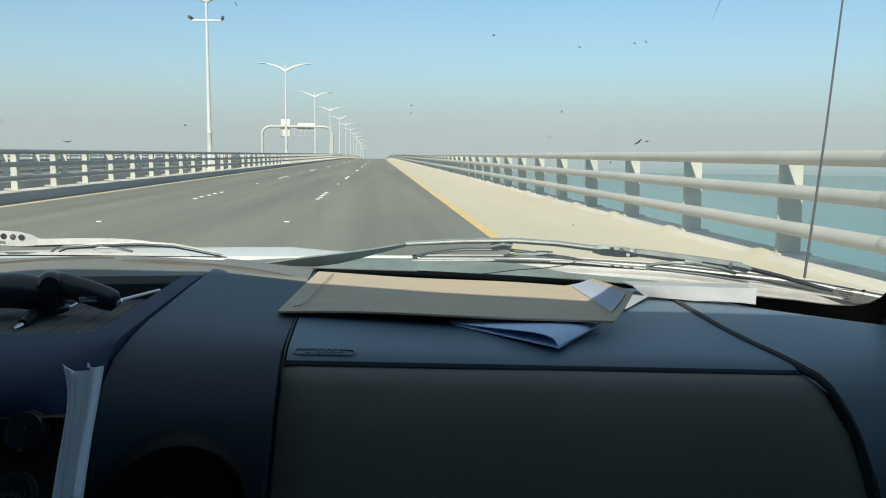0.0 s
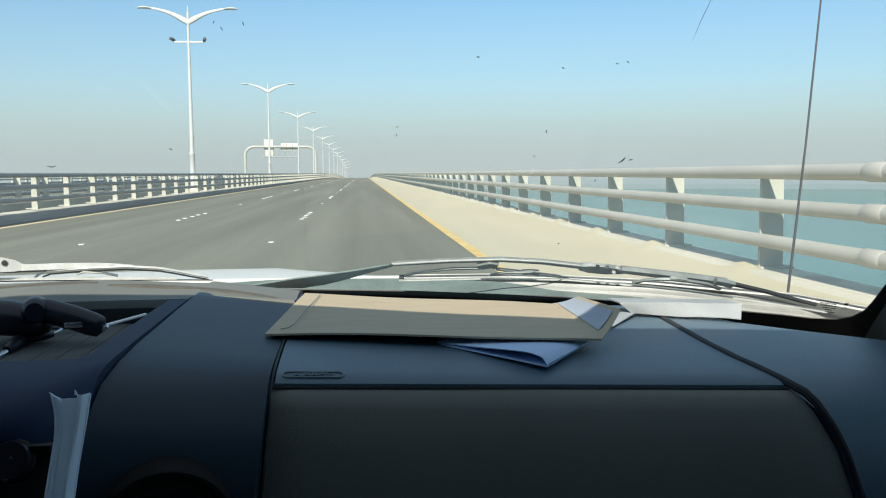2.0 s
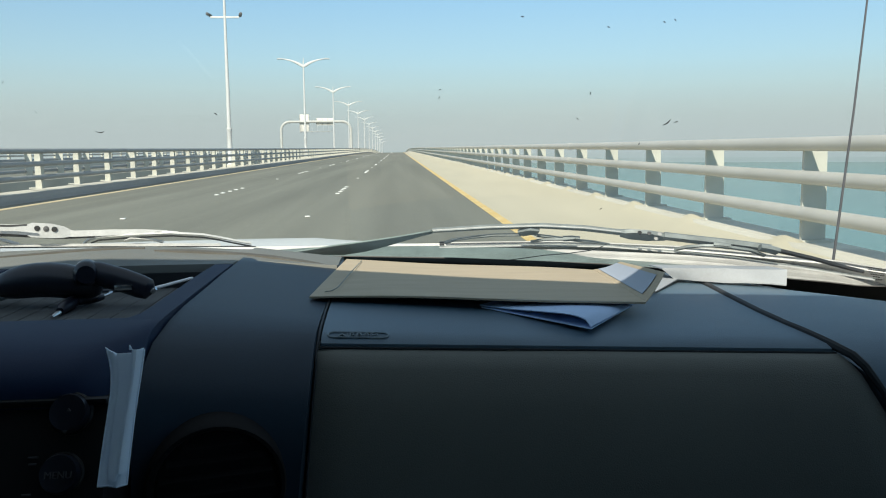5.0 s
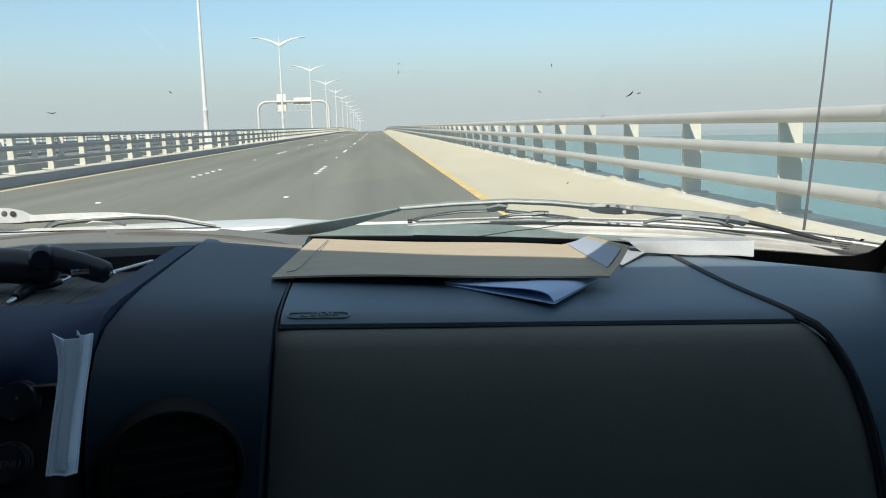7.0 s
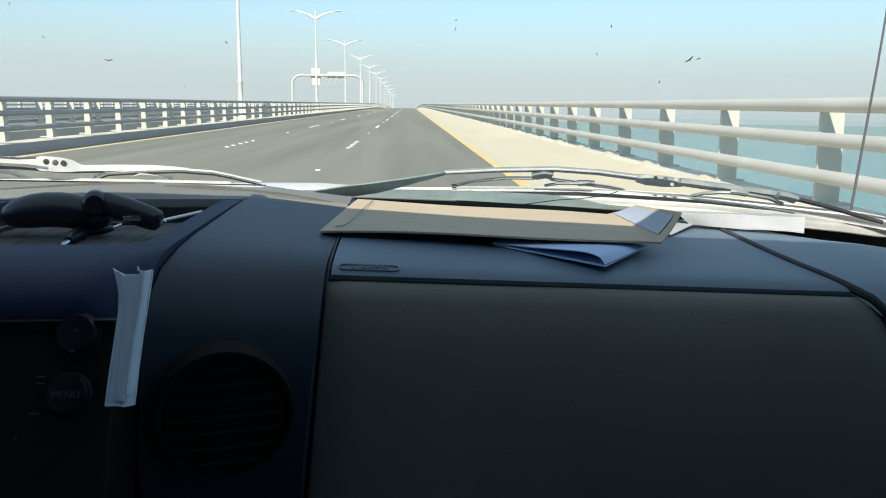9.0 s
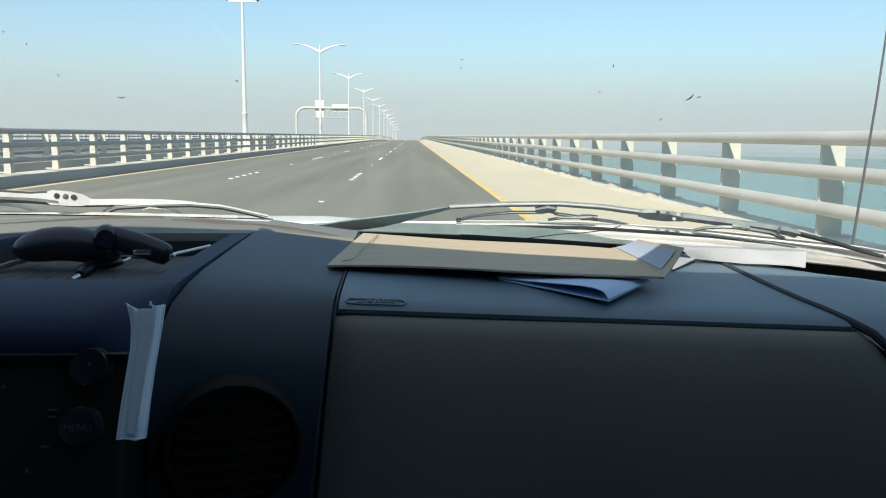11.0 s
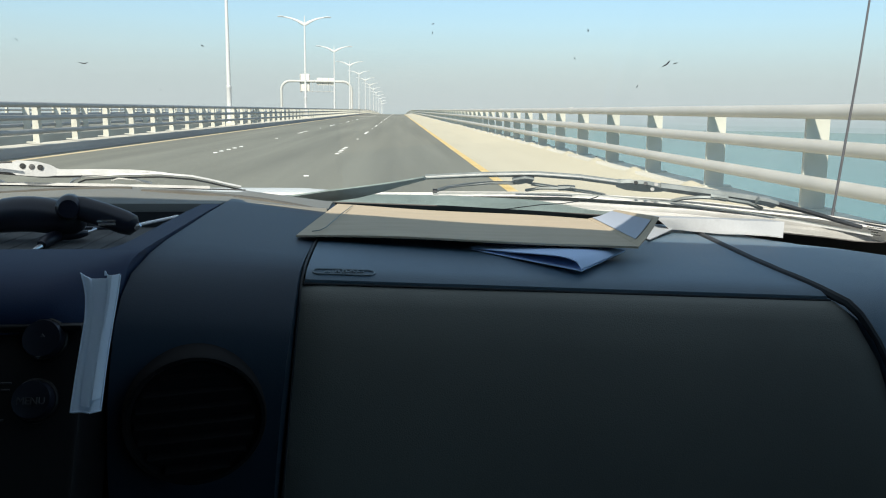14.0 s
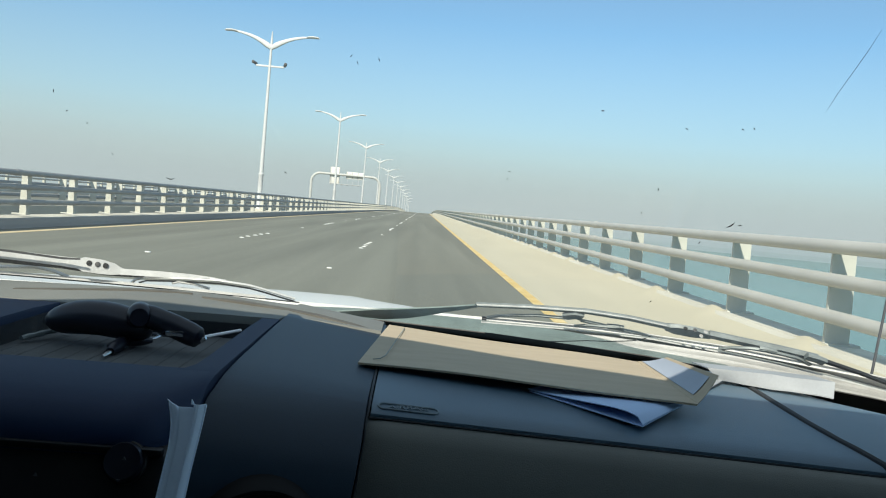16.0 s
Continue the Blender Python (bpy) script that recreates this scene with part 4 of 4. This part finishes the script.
side = axis.cross(Vector((0, 0, 1))).normalized()
for k in range(-3, 4):
    h = k * 0.0115
    w = math.sqrt(max(0.0, 0.041 ** 2 - h * h))
    c = C(*VENT) + axis * 0.008 + Vector((0, 0, h))
    loops = [[c + side * s + axis * a + Vector((0, 0, b)) for a, b in ((-0.004, 0.002), (0.003, -0.001), (0.003, -0.002), (-0.004, 0.001))] for s in (-w, w)]
    part("vent_slat", loft(loops), M["seam"], vent)

# bin unit: far pad, right and front rails, sunk bin
def far_pad():
    xs = [-1.0 + 0.8285 * j / 28 for j in range(29)] + [-0.1685, -0.15, -0.13, -0.11, -0.09, -0.07, -0.0525]
    rows = []
    for k, (u, z) in enumerate(((0.0, 1.138), (0.006, 1.146), (0.15, 1.1485), (0.34, 1.1495), (0.53, 1.148), (0.72, 1.142), (0.9, 1.128), (1.0, 1.112))):
        row = []
        for x in xs:
            start = 1.066 if x < -0.17 else 1.108
            y = start + (far_edge(x) + 0.005 - start) * u
            lean = curve_at([(-1.0, -0.004), (-0.315, 0.005), (-0.19, -0.003), (-0.1685, -0.003), (-0.116, -0.010), (-0.05, -0.0185)], x)
            row.append(C(x, y, z + lean * (min(1, u / 0.15 + (0.6 if x > -0.17 else 0)) if k < 7 else 0.2)))
        rows.append(row)
    return rows


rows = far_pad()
part("far_pad", slab(rows, 0.03), M["far_pad"], dash, "far pad of the dashboard, sunlight put into its paler colour")
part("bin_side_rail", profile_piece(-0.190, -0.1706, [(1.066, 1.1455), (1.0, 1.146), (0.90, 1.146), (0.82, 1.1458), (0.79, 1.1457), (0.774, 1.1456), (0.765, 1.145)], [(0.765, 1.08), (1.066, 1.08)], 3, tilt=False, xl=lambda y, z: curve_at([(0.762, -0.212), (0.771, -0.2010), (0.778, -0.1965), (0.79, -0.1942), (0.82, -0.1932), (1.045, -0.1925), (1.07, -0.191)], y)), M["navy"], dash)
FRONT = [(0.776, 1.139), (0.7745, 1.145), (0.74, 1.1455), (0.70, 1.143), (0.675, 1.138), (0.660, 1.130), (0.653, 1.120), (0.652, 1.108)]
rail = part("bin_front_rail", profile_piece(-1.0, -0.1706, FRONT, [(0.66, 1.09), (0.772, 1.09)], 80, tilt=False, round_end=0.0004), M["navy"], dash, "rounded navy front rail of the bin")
for v in rail.data.vertices:
    v.co.y += 0.055 * max(0.0, (v.co.x + 0.205) / 0.0344) ** 2.2 * max(0.0, min(1.0, (0.772 - v.co.y) / 0.11))
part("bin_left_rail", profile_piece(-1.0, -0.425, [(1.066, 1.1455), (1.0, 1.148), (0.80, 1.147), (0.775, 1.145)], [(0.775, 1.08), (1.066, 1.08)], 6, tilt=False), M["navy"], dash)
part("bin_floor", box(-0.44, -0.18, 0.765, 1.075, 1.10 + CZ, 1.119 + CZ), M["bin"], dash, "ribbed rubber floor of the bin")
for k in range(11):
    x = -0.42 + k * 0.022
    part("rib", box(x, x + 0.008, 0.775, 1.065, 1.118 + CZ, 1.1195 + CZ, 0.0002), M["bin"], dash)
part("bin_back", box(-0.43, -0.185, 1.0635, 1.0665, 1.09 + CZ, 1.137 + CZ), M["bead"], dash, "black rear wall of the bin")
for x0, x1, y0, y1 in ((-0.43, -0.185, 1.068, 1.074), (-0.43, -0.185, 0.768, 0.774), (-0.190, -0.184, 0.77, 1.07), (-0.431, -0.425, 0.77, 1.07)):
    part("bin_wall", box(x0, x1, y0, y1, 1.09 + CZ, 1.139 + CZ), M["bin"], dash)
# long taupe bands that paint the soft shading on the far pad's crest
def slot(line):
    """A long tapered strip lying in the far pad, its colour standing in for shading."""
    part("defroster_slot", slab([[C(x, y + k * w, z + 0.0010) for x, y, z, w in line] for k in (1, 0, -1)], 0.003), M["slot"], dash, "long taupe band that paints shading on the far pad")


slot([(-0.2837, 1.149, 1.1530, 0.001), (-0.26, 1.151, 1.1520, 0.007), (-0.2359, 1.1516, 1.1510, 0.008), (-0.1869, 1.150, 1.1470, 0.008), (-0.1366, 1.1425, 1.1425, 0.008), (-0.094, 1.136, 1.1360, 0.008), (-0.064, 1.128, 1.1315, 0.002)])
slot([(-0.301, 1.168, 1.1540, 0.001), (-0.325, 1.168, 1.1545, 0.007), (-0.36, 1.163, 1.1545, 0.008), (-0.395, 1.152, 1.1540, 0.008), (-0.43, 1.138, 1.1530, 0.007), (-0.50, 1.11, 1.1510, 0.004)])

# black control stack
stack = part("control_panel", box(-0.9, -0.176, 0.653, 0.72, 0.70 + CZ, 1.112 + CZ, 0.004), M["fascia"], dash, "black control panel with rotary knobs")
for v in stack.data.vertices:
    v.co.y -= 0.47 * max(0.0, 1.112 + CZ - v.co.z)
part("stack_lip", box(-0.9, -0.178, 0.649, 0.656, 1.099 + CZ + 0.012, 1.104 + CZ + 0.012, 0.001), M["fascia"], dash)
lean = Vector((0, -1, 0.47)).normalized()
for x, y, z, r in ((-0.2017, 0.6505, 1.1055, 0.0130), (-0.2043, 0.6340, 1.0695, 0.0130)):
    knob = part("knob", disc(C(x, y, z), lean, [(r, -0.01), (r, 0.006), (r * 0.92, 0.009), (r * 0.6, 0.0095)], 32), M["gloss_black"], stack, "black rotary knob")
    part("knob_ring", disc(C(x, y, z), lean, [(r * 1.12, -0.004), (r * 1.12, 0.002), (r * 1.03, 0.003)], 32), M["fascia"], stack)


def fascia_y(z):
    """The leaning front of the control panel."""
    return 0.653 - 0.47 * max(0.0, 1.112 - z)


def triangle(x, z, s, out=0.0005):
    y = fascia_y(z) - out
    return loft([[C(x - s, yy, z - 0.6 * s), C(x + s, yy, z - 0.6 * s), C(x, yy, z + 0.9 * s)] for yy in (y, y + 0.001)])


part("up_mark", triangle(-0.2000, 1.1115, 0.0014, 0.0125), M["label"], stack, smooth=False)
part("down_mark", triangle(-0.2012, 1.0985, -0.0014, 0.0125), M["label"], stack, smooth=False)
part("warning_mark", triangle(-0.2367, 1.045, 0.0018), M["label"], stack, smooth=False)
part("side_mark", triangle(-0.2590, 1.0950, 0.0016), M["label"], stack, smooth=False)


def lettering(text, size, m, mat, name, parent, depth=0.0004, label=""):
    cu = bpy.data.curves.new(name, "FONT")
    cu.body, cu.size, cu.extrude, cu.align_x, cu.align_y = text, size, depth, "CENTER", "CENTER"
    tmp = bpy.data.objects.new(name, cu)
    me = bpy.data.meshes.new_from_object(tmp)
    bpy.data.objects.remove(tmp)
    me.transform(m)
    me.materials.clear()
    me.materials.append(mat)
    ob = new(name, me)
    ob.parent = parent
    ob.matrix_parent_inverse = Matrix.Translation(parent.location).inverted() if not parent.parent else Matrix.Identity(4)
    return tagged(ob, label=label)


lettering("MENU", 0.0065, Matrix.Translation(C(-0.2035, 0.6240, 1.0730)) @ Matrix.Rotation(radians(65), 4, "X"), M["label"], "menu_lettering", stack)
# small printed marks that cannot be read
for x, z, w in ((-0.2242, 1.0805, 0.0034), (-0.2242, 1.0765, 0.0026), (-0.2262, 1.0590, 0.0030)):
    part("print_mark", box(x - w, x + w, fascia_y(z) - 0.001, fascia_y(z) + 0.002, z + CZ - 0.0005, z + CZ + 0.0005), M["label"], stack, smooth=False)

# embossed airbag plate
def on_cover(x, y):
    return curve_at([(y2, z2) for y2, z2 in AIRBAG[::-1]], y) + curve_at(TILT, x)


# raised rim of the plate and its word
rim = [(0.0072 + 0.0048 * math.sin(a), 0.7891 + 0.0049 * math.cos(a)) for a in (math.pi * k / 8 for k in range(9))] + [(-0.0345 - 0.0048 * math.sin(a), 0.7891 - 0.0049 * math.cos(a)) for a in (math.pi * k / 8 for k in range(9))]
rim.append(rim[0])
plate = part("airbag_plate", tube([C(x, y, on_cover(x, y) + 0.0006) for x, y in rim], 0.0009, 6), M["emboss"], dash, "embossed airbag plate")
lettering("AIRBAG", 0.0092, Matrix.Translation(C(-0.0135, 0.7888, on_cover(-0.0135, 0.7888) + 0.0012)) @ Matrix.Rotation(radians(16), 4, "X") @ Matrix.Diagonal((1.08, 0.85, 1, 1)), M["emboss"], "airbag_lettering", plate)

# ---- loose things on the dashboard ----
def sheet_between(a, b, c, d, nu, nv, lift=None):
    """Grid over four corners a (near left), b (near right), c (far right), d (far left)."""
    a, b, c, d = (Vector(p) for p in (a, b, c, d))
    rows = []
    for i in range(nv + 1):
        v = i / nv
        row = []
        for j in range(nu + 1):
            u = j / nu
            p = (a * (1 - u) + b * u) * (1 - v) + (d * (1 - u) + c * u) * v
            row.append(C(*p) + Vector((0, 0, lift(u, v) if lift else 0)))
        rows.append(row)
    return rows


env = empty("envelope", 0.1, 1.0, 1.13 + CZ, label="large brown kraft envelope with its flap folded open", category="envelope")
A, B, Cc, D = (-0.066, 0.904, 1.1345), (0.2535, 0.845, 1.131), (0.2715, 1.119, 1.1185), (-0.045, 1.194, 1.129)
wave = lambda u, v: 0.002 * math.sin(math.pi * u) * (1 - 0.7 * v) + 0.001 * math.sin(7 * u + 2 * v)
part("pocket", slab(sheet_between(A, B, Cc, D, 28, 12, wave), 0.002), M["kraft"], env, "brown kraft pocket")
# flap hinged along the end of the pocket, standing half open, with a pale lining inside a kraft margin
HINGE = ((0.2535, 0.845, 1.1315), (0.2715, 1.119, 1.1195))
FREE = ((0.2765, 0.8600, 1.1570), (0.2820, 1.0350, 1.1415))


def on_flap(u, v, out=0.0):
    """u: from the hinge to the free edge, v: from the near to the far end."""
    a = Vector(HINGE[0]).lerp(Vector(HINGE[1]), v)
    b = Vector(FREE[0]).lerp(Vector(FREE[1]), v)
    p = a.lerp(b, u) + Vector((-0.35, -0.25, 0.9)) * out
    return C(*p) + Vector((0, 0, -0.0022 * math.sin(math.pi * u)))


part("flap", slab([[on_flap(u / 8, v / 12) for u in range(9)] for v in range(13)], 0.0008), M["kraft"], env, "half-open kraft flap")
part("lining", slab([[on_flap(0.17 + 0.69 * u / 8, 0.10 + 0.885 * v / 12, 0.0012) for u in range(9)] for v in range(13)], 0.0006), M["lining"], env, "pale blue paper lining of the flap")
part("crease", tube([C(-0.052, 0.918, 1.1362), C(-0.045, 0.922, 1.1365), C(-0.040, 0.940, 1.1368), C(-0.031, 1.06, 1.1350), C(-0.024, 1.165, 1.1312)], 0.0005, 5), M["cowl_dark"], env, "folded seam of the pocket")

blue = empty("folded_paper", 0.19, 0.87, 1.12 + CZ, label="folded pale blue sheet of paper under the envelope", category="paper")
part("lower_leaf", slab(sheet_between((0.102, 0.884, 1.1235), (0.189, 0.7935, 1.1200), (0.250, 0.878, 1.1215), (0.17, 0.96, 1.1235), 12, 6), 0.0008), M["blue_paper"], blue)
part("upper_leaf", slab(sheet_between((0.101, 0.887, 1.1250), (0.189, 0.7945, 1.1215), (0.250, 0.874, 1.1235), (0.17, 0.96, 1.1250), 26, 8, lambda u, v: 0.0115 * u ** 1.4 * math.sqrt(max(0.0, 1 - u ** 7)) * (1 - v) ** 0.6), 0.0008), M["blue_paper"], blue)

paper = empty("paper_sheet", 0.44, 1.1, 1.12 + CZ, label="folded white paper lying at the foot of the screen", category="paper")
part("sheet", slab(sheet_between((0.357, 1.064, 1.1145), (0.487, 1.0435, 1.1075), (0.496, 1.061, 1.1225), (0.340, 1.058, 1.129), 16, 5, lambda u, v: 0.0006 * math.sin(9 * u + 1 + 3 * v) + 0.0002 * math.sin(23 * u - 4 * v)), 0.0015), M["white_paper"], paper, "raised front leaf")
part("back_leaf", slab(sheet_between((0.340, 1.0585, 1.1288), (0.496, 1.0615, 1.1223), (0.505, 1.13, 1.116), (0.352, 1.15, 1.119), 10, 4), 0.0015), M["white_paper"], paper)
part("end_fold", slab(sheet_between((0.4872, 1.0437, 1.1070), (0.4890, 1.052, 1.1062), (0.4985, 1.068, 1.1205), (0.4962, 1.0612, 1.1223), 4, 4), 0.0008), M["white_paper"], paper)
part("corner", slab(sheet_between((0.305, 0.975, 1.1165), (0.3605, 1.0625, 1.1145), (0.356, 1.100, 1.1140), (0.300, 1.06, 1.1165), 6, 4), 0.001), M["white_paper"], paper, "loose corner of a sheet")

# pale blue folded mask tucked into the joint of the stack
LEFT = [(0, -0.1746), (0.13, -0.1705), (0.3, -0.1687), (0.5, -0.1693), (0.75, -0.1702), (1, -0.1707)]
RIGHT = [(0, -0.1496), (0.13, -0.1500), (0.3, -0.1510), (0.5, -0.1522), (0.75, -0.1530), (1, -0.1534)]


def on_mask(u, v, out=0.0):
    """A point on the leaning cloth: u across, v down."""
    a, b = curve_at(LEFT, v), curve_at(RIGHT, v)
    pleat = 0.0015 * math.sin(u * 9.0 + 1.2 * v) + 0.003 * math.sin(math.pi * u)
    return C(a + (b - a) * u, 0.647 - 0.043 * v - pleat - out, 1.150 - 0.0770 * v)


def mask_strip():
    rows = []
    for i in range(17):
        row = [on_mask(j / 12, i / 16) for j in range(13)]
        if i == 0:
            row = [p - Vector((0, 0, 0.006 * math.exp(-((j / 12 - 0.5) / 0.22) ** 2))) for j, p in enumerate(row)]
        rows.append(row)
    return slab(rows, 0.0015, Vector((0, 1, 0)))


mask = empty("face_mask", -0.168, 0.645, 1.06 + CZ, label="folded pale blue cloth mask tucked into the dashboard joint", category="face mask")
part("cloth", mask_strip(), M["mask"], mask)
steps = [k / 12 for k in range(13)]
part("hem", tube([on_mask(0.01, v) for v in steps] + [on_mask(u, 0.995) for u in (0.1, 0.3, 0.5, 0.7, 0.9)] + [on_mask(0.99, v) for v in steps[::-1]], 0.0007, 6), M["mask"], mask)
# inner pocket with a rounded foot, and the strip folded over beside it
pocket = [[on_mask(0.30 + 0.42 * k / 6 * (1 if v < 0.9 else 0.8) + (0.0 if v < 0.9 else 0.04), v, 0.0022 * math.sin(math.pi * (0.15 + 0.7 * k / 6))) for k in range(7)] for v in (0.02, 0.15, 0.3, 0.45, 0.6, 0.75, 0.88, 0.95)]
part("inner_pocket", slab(pocket, 0.0008, Vector((0, 1, 0))), M["mask"], mask)
strip_fold = [[on_mask(0.70 + 0.28 * k / 4, v, 0.003 * math.sin(math.pi * (0.2 + 0.8 * k / 4))) for k in range(5)] for v in (-0.01, 0.06, 0.2, 0.35, 0.5, 0.65, 0.8, 0.9)]
part("folded_strip", slab(strip_fold, 0.0008, Vector((0, 1, 0))), M["mask"], mask)
part("peak", slab([[on_mask(0.60, 0.0), on_mask(0.70, 0.0)], [on_mask(0.59, -0.035), on_mask(0.61, -0.035)]], 0.0008, Vector((0, 1, 0))), M["mask"], mask)
part("peak", slab([[on_mask(0.0, 0.0), on_mask(0.22, 0.02)], [on_mask(-0.08, -0.015), on_mask(-0.02, -0.012)]], 0.0008, Vector((0, 1, 0))), M["mask"], mask)

# car charger with a hinged plug, in the bin
ch = empty("car_charger", -0.29, 0.96, 1.10 + CZ, label="black plastic car charger with a hinged plug in the bin", category="car charger")
us = [0.0, 0.02, 0.06, 0.12, 0.2, 0.3, 0.42, 0.54, 0.66, 0.77, 0.86, 0.93, 0.98, 1.0]
body = [C(-0.400 + 0.113 * u, 0.975 - 0.009 * u, 1.1385 + 0.009 * math.sin(math.pi * min(1.0, u * 1.05))) for u in us]
part("body", tube(body, [0.003 + 0.0185 * max(0.0, 1 - abs(2 * u - 1) ** 3.2) ** 0.55 for u in us], 24, squash=0.85), M["gloss_black"], ch)
part("hinge", disc(C(-0.296, 0.950, 1.1565), (0.3, -1, 0), [(0.011, -0.02), (0.0125, -0.016), (0.0125, 0.006), (0.009, 0.011)], 20), M["gloss_black"], ch)
part("plug", tube([C(-0.297, 0.958, 1.1575), C(-0.285, 0.956, 1.1545), C(-0.26, 0.952, 1.1475), C(-0.242, 0.949, 1.1412), C(-0.234, 0.948, 1.1385), C(-0.230, 0.947, 1.1370)], [0.010, 0.0125, 0.0125, 0.0122, 0.0108, 0.0045], 18), M["gloss_black"], ch)
part("contact", box(-0.265, -0.247, 0.9365, 0.9395, 1.140 + CZ, 1.1455 + CZ, 0.001), M["chrome"], ch, "spring metal side contact")
part("tip", tube([C(-0.231, 0.947, 1.1370), C(-0.226, 0.946, 1.1395)], [0.004, 0.002], 8), M["chrome"], ch)

cable = empty("audio_plug", -0.30, 0.86, 1.10 + CZ, label="black cable with a metal jack plug lying in the bin", category="cable")
part("jack", tube([C(-0.312, 0.897, 1.1225), C(-0.312, 0.908, 1.1230), C(-0.312, 0.919, 1.1235)], [0.0016, 0.0026, 0.0026], 8), M["chrome"], cable)
part("grip", tube([C(-0.312, 0.917, 1.1240), C(-0.3122, 0.925, 1.1255), C(-0.3127, 0.948, 1.1265), C(-0.3135, 0.975, 1.1270), C(-0.314, 0.995, 1.1265)], [0.004, 0.0062, 0.0064, 0.0052, 0.003], 12), M["gloss_black"], cable)
part("second_grip", tube([C(-0.311, 0.955, 1.1255), C(-0.305, 0.966, 1.1262), C(-0.298, 0.975, 1.1262), C(-0.292, 0.982, 1.1255)], [0.003, 0.0055, 0.0055, 0.003], 12), M["gloss_black"], cable)
part("clip", tube([C(-0.293, 0.981, 1.1262), C(-0.2895, 0.987, 1.1270), C(-0.2885, 0.999, 1.1275), C(-0.2920, 1.001, 1.1275)], 0.0012, 6), M["chrome"], cable, "bent wire clip")
part("cord", tube([C(-0.314, 0.995, 1.1265), C(-0.305, 1.015, 1.1260), C(-0.285, 1.025, 1.1245), C(-0.275, 1.040, 1.1230), C(-0.30, 1.050, 1.1225)], 0.002, 8), M["gloss_black"], cable)
drill = empty("drill_bit", -0.40, 0.9, 1.10 + CZ, label="short dark twisted metal bit in the bin", category="drill bit")
part("shank", tube([C(-0.412 + 0.003 * k, 0.945 + 0.008 * k, 1.1245 + 0.0006 * k) for k in range(9)], [0.0035 if k % 2 else 0.0026 for k in range(9)], 8), M["wiper_metal"], drill)
stick = empty("plastic_stick", -0.2, 0.99, 1.12 + CZ, label="thin white plastic stick in the bin", category="stick")
part("stick_body", tube([C(-0.236, 0.958, 1.1365), C(-0.218, 0.982, 1.1385), C(-0.203, 1.003, 1.1400)], 0.0028, 8, squash=0.6), M["plastic_white"], stick)

# ---- marks on the windscreen ----
def speck(x, z, pts, w=0.0011):
    bm = tube([G(x + dx, z + dz, -0.003) for dx, dz in pts], [w * 0.4] + [w] * (len(pts) - 2) + [w * 0.4] if len(pts) > 2 else w, 5)
    part("insect_mark", bm, M["bug"], screen)


speck(0.293, 1.302, [(-0.0034, -0.0026), (-0.0006, -0.0010), (0.0, 0.0006), (0.0006, 0.0026)], 0.0007)
speck(0.300, 1.3022, [(-0.0018, -0.0005), (0, 0.0001), (0.0018, 0.0004)], 0.00055)
speck(-0.283, 1.302, [(-0.0045, 0.0007), (-0.001, -0.0005), (0.001, -0.0005), (0.0045, 0.0007)], 0.0005)
for x, z in ((-0.158, 1.318), (0.066, 1.336), (0.066, 1.329), (0.208, 1.33), (0.205, 1.307), (0.203, 1.38), (0.246, 1.382), (0.13, 1.389), (-0.332, 1.322), (-0.341, 1.348), (0.271, 1.202), (0.276, 1.281), (-0.084, 1.414), (-0.061, 1.413), (-0.079, 1.41), (-0.356, 1.372), (-0.354, 1.357), (0.254, 1.383), (-0.22, 1.276)):
    a = random.uniform(0, 6.3)
    speck(x, z, [(-0.0013 * math.cos(a), -0.0013 * math.sin(a)), (0, 0), (0.0013 * math.cos(a), 0.0013 * math.sin(a))], random.uniform(0.0003, 0.0006))
speck(0.293, 1.42, [(-0.003, 0.024), (-0.001, 0.012), (0, 0), (0.001, -0.012), (0.003, -0.024)], 0.00018)

# printed glass mark in the lower corner: unreadable lines, a square and a ring
for i, (count, inset) in enumerate(((9, 0.0), (7, 0.003), (7, 0.0035), (6, 0.005), (3, 0.009), (4, 0.008))):
    for j in range(count):
        x, z = 0.621 + 0.0040 * i + inset * 0.6 + 0.0029 * j, 1.1192 - 0.0040 * i - 0.0004 * j - 0.0001 * inset
        part("glass_print", slab([[G(x, z, -0.003), G(x + 0.0023, z - 0.0003, -0.003)], [G(x + 0.0003, z - 0.0011, -0.003), G(x + 0.0026, z - 0.0014, -0.003)]], 0.0003), M["bug"], screen, smooth=False)
part("glass_print", slab([[G(0.6545, 1.1150, -0.003), G(0.6585, 1.1145, -0.003)], [G(0.6550, 1.1120, -0.003), G(0.6590, 1.1115, -0.003)]], 0.0003), M["bug"], screen, smooth=False)
part("glass_print", tube([G(0.6610 + 0.0022 * math.cos(a), 1.1050 + 0.0028 * math.sin(a), -0.003) for a in (2 * math.pi * k / 14 for k in range(15))], 0.0002, 5), M["bug"], screen)

# ---- the car and all that lies in it, set down on the road ----
for thing in [ob for ob in scene.objects if ob.parent is None and ob.name.split(".")[0] in ("car", "antenna", "windscreen_wiper", "washer_hose", "dashboard", "envelope", "folded_paper", "paper_sheet", "face_mask", "car_charger", "audio_plug", "drill_bit", "plastic_stick")]:
    thing.matrix_basis = SEAT @ thing.matrix_basis
